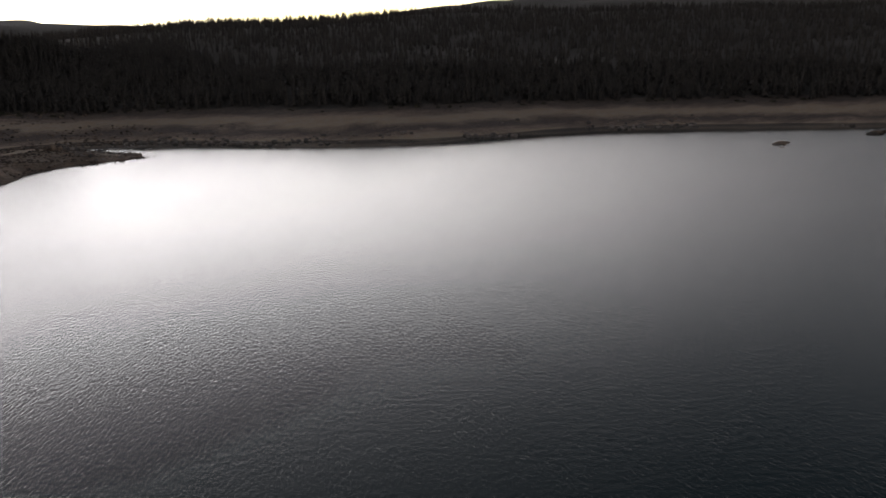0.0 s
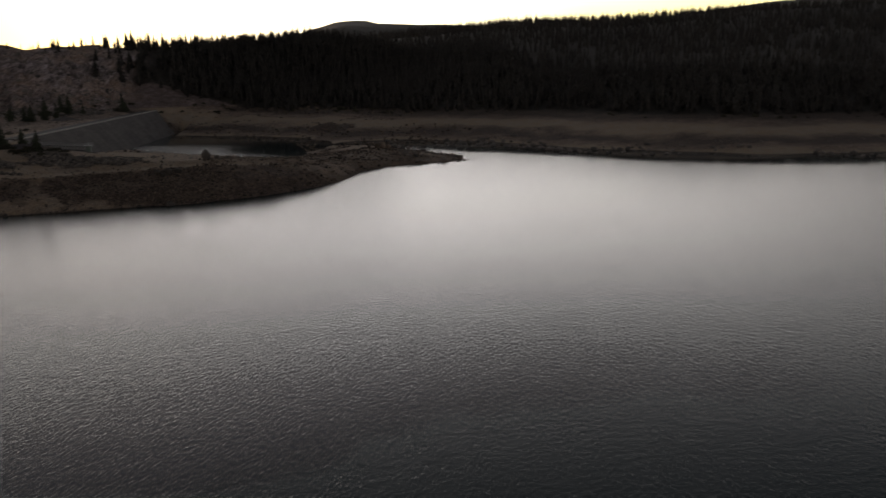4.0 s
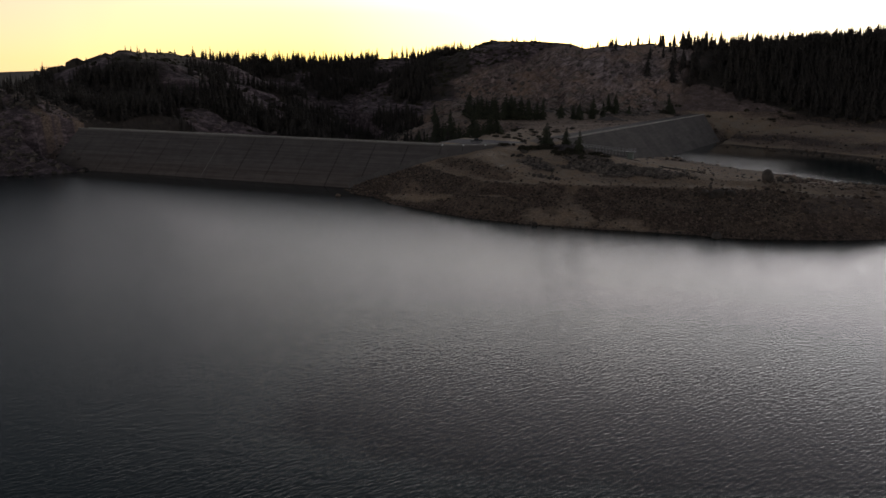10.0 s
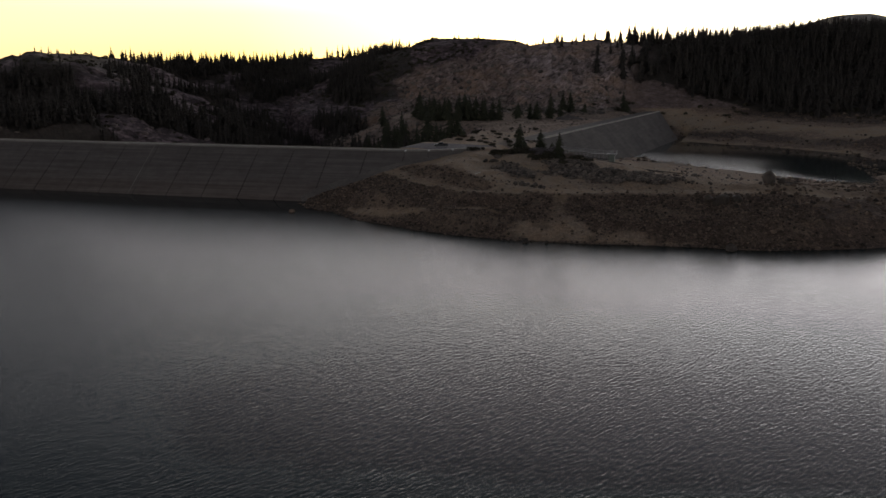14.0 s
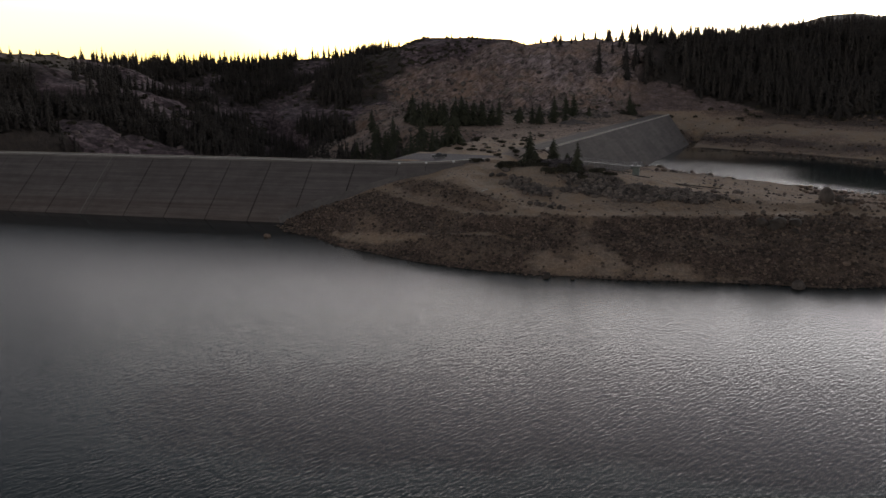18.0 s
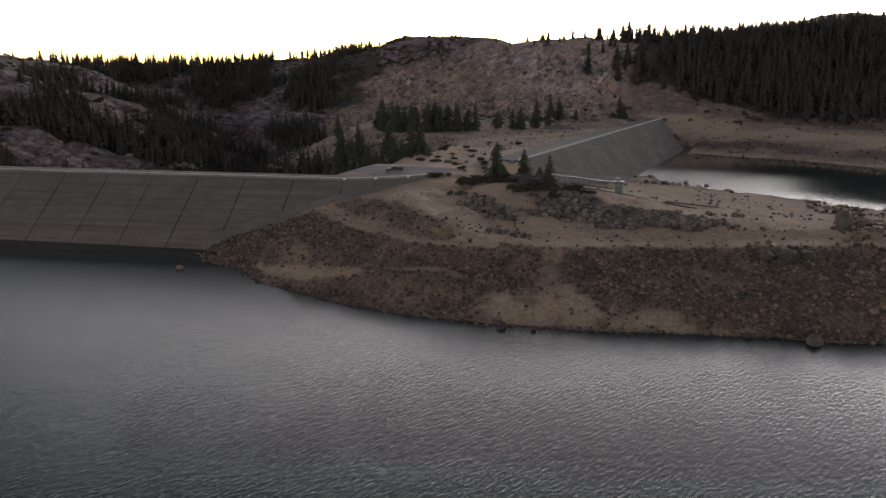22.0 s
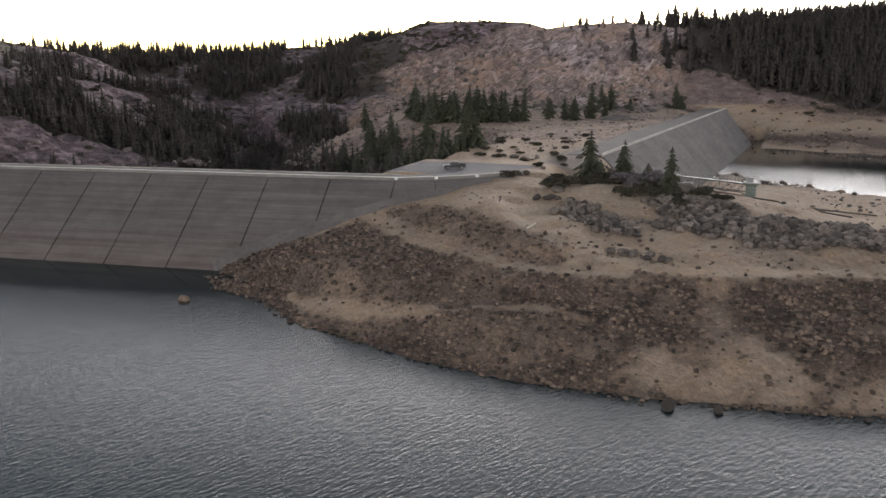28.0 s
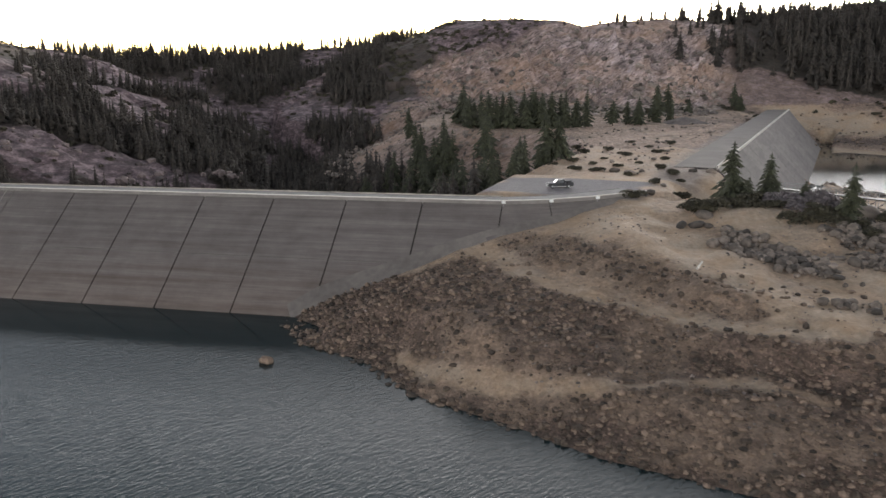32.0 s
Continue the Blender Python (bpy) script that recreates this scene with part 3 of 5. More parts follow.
def covers(x, y, z):
    """What lies on the ground: sand, rubble, granite, forest litter, asphalt, each 0 to 1."""
    dl, dp = outside(x, y, LAKE), outside(x, y, POOL)
    d = np.minimum(dl, dp)
    n1, n2 = fbm(x, y, 22, 4), fbm(x, y, 7, 3)
    on_head = (y < 260) & (x > -110) & (x < 170) & (d > 0)
    n3 = fbm(x, y, 3.0, 3)
    du, dw, dr = (along(x, y, k)[0] for k in (TRACKS[0], TRACKS[1], ROAD))
    tracks = np.maximum.reduce([1 - step(du + 1.6 * n2 + 0.8 * n3, 0.9, 2.6), 0.85 * (1 - step(dw + 0.9 * n2 + 0.8 * n3, 0.4, 1.9)), 1 - step(dr + 1.8 * n2, 2.4, 4.6)])
    # the slope from the waterline up to the tracks lies under broken rock, the ground above them is open
    brow = np.interp(x, [-100, -80, -70, -58, -46, -34, -25, -14, 4, 26, 43, 62, 90], [136, 140, 143, 133, 127, 122, 119.5, 120, 123.5, 130, 137, 144, 150])
    below = 1 - step(y - brow + 1.5 * n2, -1.5, 1.5)
    beach_top = np.interp(x, [-14, -10, -3, 3, 10, 17, 26, 40, 46], [93, 103, 107.5, 109, 107.5, 106, 107, 108.5, 100])
    beach = (1 - step(y - beach_top + 4.0 * n2 + 1.5 * n3, -2.0, 2.0)) * step(x + 3 * n2, -15, -9) * (1 - step(x + 3 * n2, 39, 46)) * on_head
    gully = (1 - step(np.abs(x - 1.2 + 4 * n2), 0.8, 3.2)) * (y > 104) * (y < 124)
    rub = on_head * below * (0.62 + 0.38 * step(n2 + 0.7 * n3, -0.35, 0.1)) * (1 - 0.5 * gully)
    rub = rub * (1 - beach * (0.85 - 0.6 * step(n2 + 1.2 * n3, 0.02, 0.35)))
    patch = on_head * below * step(fbm(x, y * 1.6, 12, 3) + 0.5 * n3, 0.1, 0.4)
    rub = rub * (1 - 0.3 * patch)
    # ridge of brown rubble between the upper track and the sandy saddle
    rd2 = along(x, y, [(-62, 147, 0), (-49, 140, 0), (-37, 131, 0), (-26, 123.5, 0)])[0]
    ridge = on_head * (1 - step(rd2 + 4.0 * n2 + 2.5 * n3, 2.8, 6.0)) * step(du + n2, 1.6, 3.2)
    rub = np.maximum(rub, ridge * (0.5 + 0.45 * step(n2 + n3, -0.2, 0.3)))
    sand = np.where(on_head, np.maximum.reduce([tracks, 0.65 * beach * (1 - 0.5 * step(n2 + 1.2 * n3, 0.02, 0.35)), 0.4 * gully, 0.22 * patch, (1 - below) * (0.7 + 0.3 * step(n1 + 0.6 * n2, -0.2, 0.25))]), step(n1, 0.1, 0.4) * 0.4 * (z < 17))
    sand = sand * (1 - 0.65 * ridge)
    sand = np.maximum(sand, (1 - ridge) * on_head * (1 - step(np.hypot((x + 36) / 16, (y - 144 - 0.8 * (x + 36) * -1.0) / 9) + 0.4 * n2, 0.7, 1.1)) * 0.95)
    rub = np.maximum(rub, (1 - step(np.hypot((x - 54) / 15, (y - 117) / 11) + 0.3 * n2, 0.8, 1.1)) * 1.0)
    # rubble under the heaps; its dark tone also stands in for shade between boulders
    heaps = np.maximum.reduce([1 - step(np.hypot((x + 21 + 0.9 * (y - 147)) / 6, (y - 147) / 9) + 0.4 * n2, 0.6, 1.0), 1 - step(np.hypot((x - 12) / 30, (y - 147) / 6.5) + 0.5 * n2, 0.6, 1.0), 1 - step(np.hypot((x + 4) / 11, (y - 158) / 6) + 0.4 * n2, 0.6, 1.0)])
    rub = np.maximum(rub, heaps * on_head)
    sand = np.where(heaps > 0.3, sand * 0.3, sand)
    rub = rub * (1 - 0.85 * tracks)
    rub = np.maximum(rub, on_head * (x > 60) * step(n1 + n2 + (x - 60) * 0.006, -0.25, 0.15) * 0.85)
    sand = sand * (1 - 0.6 * step(x, 70, 110))
    rub = np.maximum(rub, np.where((~on_head) & (d > 0) & (z < 16), step(fbm(x * 0.35, y, 30, 4), 0.12, 0.3) * 0.7, 0))
    rub = np.maximum(rub, np.where((~on_head) & (d > 0) & (z < 17.5), step(np.sin(z * 2.1 + 5 * n1 + 2 * n2), 0.35, 0.95) * 0.55, 0))
    band = d + 14 * n1 + 3 * n2
    far_bank = (~on_head) & (d > 0) & (z < 17.5) & (x > -30)
    rub = np.where(far_bank, np.maximum(rub * 0.6, np.maximum(step(band, 36, 42) * (1 - step(band, 52, 60)), step(band, 96, 104))), rub)
    rub = np.maximum(rub, 1 - step(np.hypot((x - 125) * 0.8, y - 396) + 6 * n2, 13, 20))
    sand = np.where(far_bank, np.maximum(sand, np.maximum(step(band, 60, 68) * (1 - step(band, 84, 92)), step(band, 12, 18) * (1 - step(band, 26, 32))) * 0.95) * (np.hypot((x - 125) * 0.8, y - 396) > 18), sand)
    rub = np.maximum(rub, (1 - step(d, 0.2, 1.3)) * (d > -3) * 0.9)
    rd, rz, rs = along(x, y, RIDGE)
    quarry = quarry_zone(x, y) * (rd < 150) * (rs < 0) * step(z, 14, 18)
    drop = terrace_drop(x, y)
    wild = np.where((x < -85) & (y > 150) & (rs < 0) & (drop > 0) | (x < -250) & (y > 200), 1.0, 0) * (1 - quarry)
    west = np.maximum(bare_rock(x, y), step(fbm(x, y * 0.8, 70, 4) + 0.3 * n1, 0.1, 0.3))
    scree = np.where((drop > 0) & (y > 225) & (y < 445), 1 - step(drop + 18 * n1 + 8 * n2, 34, 50), 0)
    left = np.where((x < -235) & (y < 200), step(n1 + n2, -0.7, -0.2), 0)
    granite = np.maximum.reduce([quarry, scree * 0.75])
    weathered = np.maximum.reduce([wild * (1 - scree), (1 - quarry) * (rd < 150) * (rs < 0) * (x < -60) * step(z, 19, 24) * (y > 400), left, step(x, -110, -40) * (rs < 0) * (rd < 170) * (z > 18) * (1 - quarry) * 0.6])
    forest = np.where((d > 118) & (z > 15.5) & ((x > -40) | (y > 700)), step(n1 + (z - 16) * 0.4, -0.3, 0.3), 0)
    forest = np.maximum(forest, 0.9 * wild * (1 - west) * (1 - scree))
    forest = np.maximum(forest, ((rs > 0) & (y > 300) & (rd > 12)) * 1.0)
    forest = forest * (1 - quarry)
    pad = np.maximum(np.abs(x + 62) / 19, np.abs(y - 180) / 12)
    asph = (1 - step(pad + 0.2 * n2, 0.8, 0.95))
    strip = np.abs(x + 39.5 - (y - 215) * 0.11 + 1.5 * n2)
    asph = np.maximum(asph, 0.55 * (1 - step(strip, 4, 8)) * (y > 195) * (y < 440))
    return dict(sand=np.clip(sand, 0, 1), rubble=np.clip(rub, 0, 1), granite=np.clip(granite, 0, 1), fresh=quarry * step(x + 30 * n1 + 0.2 * (y - 500), -165, -110) * (0.45 + 0.55 * step(n1 + n2, -0.3, 0.3)), weathered=np.clip(weathered, 0, 1), litter=np.clip(forest, 0, 1), asphalt=asph)


for key, arr in covers(XX, YY, ZZ).items():
    at = ground_me.attributes.new(key, "FLOAT", "POINT")
    at.data.foreach_set("value", arr.reshape(-1).astype(np.float32))

# ---- lake ----
WATER_EDGE = [(-4000, 100), (-280, 100), (-262, 118), (-84, 145), (-60, 165), (-28, 200), (-22, 420), (-27, 600), (1600, 600), (1600, -2400), (-4000, -2400)]
WX = lines([(-4000, -400, 300), (-400, -280, 20), (-280, 320, 6), (320, 800, 20), (800, 1600, 100)])
WY = lines([(-2400, -400, 200), (-400, 60, 23), (60, 440, 6), (440, 600, 32)])
WXX, WYY = np.meshgrid(WX, WY)
wi = np.arange(WXX.size).reshape(WXX.shape)
wq = np.stack([wi[:-1, :-1], wi[:-1, 1:], wi[1:, 1:], wi[1:, :-1]], -1).reshape(-1, 4)
wc = np.stack([WXX, WYY], -1).reshape(-1, 2)[wq].mean(1)
wq = wq[outside(wc[:, 0], wc[:, 1], WATER_EDGE) < 0]
water_me = mesh_of("water", np.stack([WXX, WYY, WXX * 0], -1).reshape(-1, 3), wq, MAT_WATER)
# lee water close under the dams and the far bank lies calm
lee = [(-300, 40, 0), (-255, 85, 0), (-240, 106, 0), (-96, 127, 0)], [(4, 391, 0), (45, 383, 0), (85, 362, 0), (100, 335, 0), (106, 295, 0)], [(170, 323, 0), (240, 275, 0), (300, 224, 0), (362, 187, 0), (480, 186, 0), (681, 66, 0)]
calm = np.maximum.reduce([1 - step(along(WXX, WYY, k)[0] + 8 * fbm(WXX, WYY, 30, 2), w * 0.35, w) for k, w in zip(lee, (26, 60, 50))])
ca = water_me.attributes.new("calm", "FLOAT", "POINT")
ca.data.foreach_set("value", calm.reshape(-1).astype(np.float32))
water = new("water", water_me)
tagged(water, "dark rippled reservoir water that mirrors the dusk sky", "lake", kind="structure")


# ---- main dam ----
def on_line(i, s):
    """A place s metres along part i of the dam's crest, and the level direction upstream."""
    a, b = Vector(DAM[i]), Vector(DAM[i + 1])
    u = (b - a).normalized()
    return a + u * s, Vector((u.y, -u.x))


dam = tagged(new("dam"), "concrete-faced rockfill dam with slabs jointed in a grid", "dam", kind="structure")


def face_point(p, up, z, out=0.0):
    q = p + up * ((CREST - z) * RUN + out)
    return (q.x, q.y, z)


def slab(p, up, q, uq, z0, z1, material, name="panel", proud=0.35, label=""):
    """One slab of the sloping face between crest places p and q, from z0 up to z1."""
    low = [face_point(p, up, z0, -0.6), face_point(q, uq, z0, -0.6), face_point(q, uq, z1, -0.6), face_point(p, up, z1, -0.6)]
    high = [face_point(p, up, z0, proud), face_point(q, uq, z0, proud), face_point(q, uq, z1, proud), face_point(p, up, z1, proud)]
    return hexa(name, low, high, material, dam, label)


L0 = (Vector(DAM[1]) - Vector(DAM[0])).length
bounds = [(0, L0 - k * 15.24) for k in range(14)]
for (i, s1), (_, s0) in zip(bounds, bounds[1:]):
    s0 = max(s0, 0)
    (p, up), (q, uq) = on_line(0, s0 + 0.13), on_line(0, s1 - 0.13)
    slab(p, up, q, uq, 8.05, CREST, MAT_SLAB)
    slab(p, up, q, uq, -5.0, 8.0, MAT_SLAB)
for i in (1, 2, 3):
    n = (Vector(DAM[i + 1]) - Vector(DAM[i])).length
    (p, _), (q, uq) = on_line(i, 0.09), on_line(i, n - 0.09)
    up = on_line(i - 1, 0)[1]
    for z0, z1 in ((8.05, CREST), (-4.0, 8.0)):
        slab(p, up, q, uq, z0, z1, MAT_SLAB)
# the rockfill under the slabs, and the downstream slope
sect = []
ends = [on_line(0, 0)] + [on_line(i, (Vector(DAM[i + 1]) - Vector(DAM[i])).length) for i in range(4)]
for p, up in ends:
    dn = -up
    sect += [face_point(p, up, -6, -0.2), face_point(p, up, CREST - 0.1, -0.2), tuple(p + dn * 7.5) + (CREST - 0.1,), tuple(p + dn * 45) + (-12.0,)]
faces = []
for k in range(len(ends) - 1):
    for j in range(3):
        a = 4 * k + j
        faces.append([a, a + 1, a + 5, a + 4])
faces += [[0, 1, 2, 3], [19, 18, 17, 16]]
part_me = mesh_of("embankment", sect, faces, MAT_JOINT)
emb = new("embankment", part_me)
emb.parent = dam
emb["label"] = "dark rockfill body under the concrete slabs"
for i in range(4):
    n = (Vector(DAM[i + 1]) - Vector(DAM[i])).length
    (p, up), (q, uq) = on_line(i, 0), on_line(i, n)
    if i:
        up = (up + on_line(i - 1, 0)[1]).normalized()
    if i < 3:
        uq = (uq + on_line(i + 1, 0)[1]).normalized()
    # parapet, coping, road and downstream kerb
    for name, o0, o1, z0, z1, mt in (("parapet", 0.55, 0.1, CREST - 0.6, CREST + 0.45, MAT_PARAPET), ("coping", 0.6, 0.05, CREST + 0.45, CREST + 0.56, MAT_CURB),
                                     ("crest_road", 0.1, -6.4, CREST - 0.2, CREST + 0.02, MAT_ASPHALT), ("kerb", -6.4, -6.65, CREST - 0.3, CREST + 0.22, MAT_CONC)):
        if name == "kerb" and i > 0:
            continue
        low = [(*(p + up * o0), z0), (*(q + uq * o0), z0), (*(q + uq * o1), z0), (*(p + up * o1), z0)]
        hexa(name, low, [(a, b, z1) for a, b, _ in low], mt, dam)
# pale staff-gauge strip down the face
for off, mt in ((0.0, MAT_PARAPET), (2.0, MAT_TOE)):
    (p, up), (q, uq) = on_line(0, L0 - 108.6 + off), on_line(0, L0 - 108.3 + off)
    slab(p, up, q, uq, -3.0, CREST, mt, "gauge_strip", 0.5, "pale concrete strip down the face")
# the toe slab that follows the headland
for (x0, y0, _), (x1, y1, _) in zip(TOE, TOE[1:]):
    w0, w1 = (1.25 * (1 - 0.85 * float(step(np.array(v), -84, -58))) for v in (x0, x1))
    quad = [(x0 - w0, y0 + 1.1 * w0), (x0 + 0.9, y0 - 0.9), (x1 + 0.9, y1 - 0.9), (x1 - w1, y1 + 1.1 * w1)]
    top = [(a, c, min(CREST - 0.1, float(dam_face(np.array([a]), np.array([c]))[0][0])) + 0.42) for a, c in quad]
    hexa("toe_slab", [(a, c, z - 1.2) for a, c, z in top], top, MAT_TOE, dam, "smooth concrete toe strip between the face and the ground")

# ---- second dam ----
D2A, D2B, D2Z, D2RUN = Vector((-33.0, 215)), Vector((-7.0, 449)), 17.3, 0.95
dam2 = tagged(new("saddle_dam"), "smaller concrete-faced dam with a sloping grey face", "dam", kind="structure")
u2 = (D2B - D2A).normalized()
r2 = Vector((u2.y, -u2.x))

N2 = (D2B - D2A).length


def d2(s, z, out=0.0):
    q = D2A + u2 * (s - (s / N2) ** 3 * (D2Z - z) * 0.85) + r2 * ((D2Z - z) * D2RUN + out)
    return (q.x, q.y, z)


rows2 = [(-4.0, 4.2), (4.25, 10.0), (10.05, 17.3)]
for k in range(16):
    s0, s1 = N2 * k / 16 + 0.06, N2 * (k + 1) / 16 - 0.06
    for z0, z1 in rows2:
        low = [d2(s0, z0, -0.5), d2(s1, z0, -0.5), d2(s1, z1, -0.5), d2(s0, z1, -0.5)]
        high = [d2(s0, z0, 0.3), d2(s1, z0, 0.3), d2(s1, z1, 0.3), d2(s0, z1, 0.3)]
        hexa("panel", low, high, MAT_SLAB_SADDLE, dam2)
emb2 = []
for s in (0, N2):
    q = D2A + u2 * s
    emb2 += [d2(s, -6, -0.2), d2(s, D2Z - 0.1, -0.2), (*(q - r2 * 10), D2Z - 0.1), (*(q - r2 * 30), 4.0)]
e2 = new("embankment", mesh_of("embankment", emb2, [[0, 1, 5, 4], [1, 2, 6, 5], [2, 3, 7, 6], [0, 1, 2, 3], [7, 6, 5, 4]], MAT_GRAVELROAD))
e2.parent = dam2
for name, o0, o1, z0, z1, mt in (("parapet", 0.4, 0.0, D2Z - 0.4, D2Z + 0.6, MAT_CURB), ("crest_road", 0.0, -7.5, D2Z - 0.3, D2Z + 0.03, MAT_GRAVELROAD)):
    a, b = D2A, D2B
    low = [(*(a + r2 * o0), z0), (*(b + r2 * o0), z0), (*(b + r2 * o1), z0), (*(a + r2 * o1), z0)]
    hexa(name, low, [(x, y, z1) for x, y, _ in low], mt, dam2)


# ---- conifers ----
def conifer(h, r, whorls, per, clumps, seed, bare=0.12, ragged=0.3):
    """Crown of drooping needle sprays: vertices and triangles."""
    g = np.random.RandomState(seed)
    vs, fs = [], []
    for k in range(whorls):
        t = (k + g.rand() * 0.6) / whorls
        z = h * (bare + (1 - bare) * t)
        ln0 = r * (1 - t) ** 0.75 * (0.55 + 0.45 * min(1, t * 5)) + 0.03 * h * (1 - t) + 0.02 * h
        for b in range(per):
            a = 2 * math.pi * (b + g.rand()) / per + k * 1.3
            ln = ln0 * (1 - ragged + ragged * 1.6 * g.rand())
            dx, dy = math.cos(a), math.sin(a)
            for c in range(clumps):
                f0, f1 = c / clumps * 0.8, (c + 1.25) / clumps if clumps > 1 else 1.0
                f1 = min(f1, 1.05)
                drop = lambda f: -ln * ((0.38 if clumps > 1 else 0.75) * f * f) + g.normal() * 0.03 * ln
                p0 = np.array([dx * ln * f0, dy * ln * f0, z + drop(f0)])
                p2 = np.array([dx * ln * f1, dy * ln * f1, z + drop(f1)])
                pm = (p0 + p2) / 2
                w = (0.40 if clumps == 1 else 0.32) * ln * (1.15 - 0.5 * f1) + 0.01 * h
                s = np.array([-dy, dx, 0]) * w
                i = len(vs)
                vs += [p0, pm + s - [0, 0, 0.35 * w], pm - s - [0, 0, 0.35 * w], p2, pm + [0, 0, 0.3 * w]]
                fs += [[i, i + 1, i + 4], [i, i + 4, i + 2], [i + 1, i + 3, i + 4], [i + 4, i + 3, i + 2]] if clumps > 1 else [[i, i + 1, i + 3], [i, i + 3, i + 2]]
    # dense heart of the crown
    i, q = len(vs), 0.42 * r if clumps == 1 else 0.3 * r
    vs += [np.array([math.cos(a) * q, math.sin(a) * q, h * (bare + 0.04 + 0.03 * (k % 2))]) for k, a in enumerate(np.arange(6) * math.pi / 3)] + [np.array([0, 0, h * 0.95])]
    fs += [[i + k, i + (k + 1) % 6, i + 6] for k in range(6)]
    # leader
    i = len(vs)
    vs += [np.array(p) for p in ((0.02 * h, 0, h * 0.93), (-0.015 * h, 0.015 * h, h * 0.93), (0, -0.02 * h, h * 0.93), (0, 0, h * 1.03))]
    fs += [[i, i + 1, i + 3], [i + 1, i + 2, i + 3], [i + 2, i, i + 3]]
    return np.array(vs), np.array(fs)


def trunk_data(h, r, n=6):
    vs, fs = [], []
    for k, (z, q) in enumerate(((-0.4, 1.25), (0.06 * h, 1.0), (0.5 * h, 0.6), (0.97 * h, 0.08))):
        for j in range(n):
            a = 2 * math.pi * j / n
            vs.append((math.cos(a) * r * q, math.sin(a) * r * q, z))
    for k in range(3):
        for j in range(n):
            fs.append([k * n + j, k * n + (j + 1) % n, (k + 1) * n + (j + 1) % n, (k + 1) * n + j])
    return vs, fs


TREE_KINDS = []
for k, (h, r, wh, per) in enumerate(((10, 3.0, 20, 10), (10, 2.2, 22, 9), (10, 1.8, 22, 8), (10, 3.3, 17, 10))):
    cv, cf = conifer(h, r, wh, per, 3, 40 + k, bare=0.05 if k < 3 else 0.22, ragged=0.62)
    TREE_KINDS.append((mesh_of("crown", cv, cf, MAT_NEEDLE), mesh_of("trunk", *trunk_data(h, 0.16), MAT_BARK, True)))


def ground_z(x, y):
    return float(height(np.array([x]), np.array([y]))[0])


FIRST = {}


def tree(x, y, h, kind, label, group, name="pine_tree", z=None):
    z = ground_z(x, y) if z is None else z
    g = random.Random(int(x * 31 + y * 17))
    m = Matrix.LocRotScale((x, y, z - 0.1), Euler((g.uniform(-0.03, 0.03), g.uniform(-0.03, 0.03), g.uniform(0, 6.28))), None)
    sc = h / 10 * g.uniform(0.97, 1.03)
    root = tagged(new(name), label, "tree", group)
    root.matrix_world = m @ Matrix.Diagonal((sc * g.uniform(0.85, 1.1), sc, sc, 1))
    for nm, me in zip(("crown", "trunk"), TREE_KINDS[kind]):
        o = new(nm, me)
        o.parent = root
    return root


# knoll
for x, y, h, k in ((-29, 176, 12.0, 0), (-22, 182, 10.0, 0), (-10, 162, 9.5, 1), (-26, 172, 5.0, 3), (-16, 176, 4.5, 3)):
    tree(x, y, h, k, "young dark green pine on the rocky knoll", "pines on the knoll")
# behind the car park and along the terrace
for x, y, h, k in ((-77, 225, 15, 1), (-81, 217, 11, 2), (-82, 210, 9, 1), (-85, 203, 8, 2), (-90, 222, 12, 1), (-85, 229, 13, 2), (-74, 227, 12, 0), (-78, 220, 7, 2), (-92, 211, 10, 0), (-99, 219, 13, 1), (-144, 296, 12, 1), (-150, 305, 11, 2), (-160, 322, 13, 1), (-138, 284, 11, 1), (-130, 272, 12, 2), (-121, 258, 11, 1), (-115, 246, 12, 2), (-108, 238, 13, 1), (-104, 230, 11, 2), (-112, 228, 12, 1), (-126, 246, 13, 1), (-134, 262, 12, 2), (-96, 232, 9, 2)):
    tree(x, y, h, k, "dark green conifer below the paved car park", "conifers behind the dam")
g0 = random.Random(3)
for k in range(46):
    x, y = g0.uniform(-152, -86), g0.uniform(212, 292)
    drop = float(terrace_drop(np.array([x]), np.array([y]))[0])
    if 10 < drop < 62:
        tree(x, y, g0.uniform(12, 18), g0.choice((0, 1, 1, 2)), "tall dark green conifer on the slope behind the dam", "conifers behind the dam")
for x, y in ((-129, 312), (-126, 317), (-122, 314), (-118, 320), (-114, 317), (-110, 322), (-107, 317), (-103, 324), (-99, 323), (-93, 322), (-90, 328), (-86, 328), (-120, 326), (-112, 330), (-125, 322), (-116, 324), (-108, 328), (-101, 318), (-96, 328), (-133, 318), (-119, 316), (-105, 321), (-131, 323), (-136, 327), (-140, 334)):
    tree(x, y, g0.uniform(11.5, 16.5), g0.choice((1, 2, 2, 0)), "dark conifer in a row on the gravel terrace", "conifers on the terrace")
for x, y, h, k in ((-77, 337, 10, 3), (-68, 347, 11, 0), (-62, 357, 15.5, 1), (-57, 363, 12, 2), (-67, 412, 14.5, 1), (-63, 416, 15, 1), (-73, 350, 11, 2), (-53, 415, 7, 0), (-33, 455, 14, 1), (-30, 450, 9, 0)):
    tree(x, y, h, k, "tall dark conifer standing apart below the cliff", "conifers below the cliff")


# ---- woods: too many to count ----
TEMPLATES = [conifer(1.0, 0.19 + 0.03 * k, 11, 7, 1, 90 + k, 0.06, 0.75) for k in range(4)]
FAR_TEMPLATES = [conifer(1.0, 0.2, 6, 4, 1, 95 + k, 0.04, 0.5) for k in range(3)]


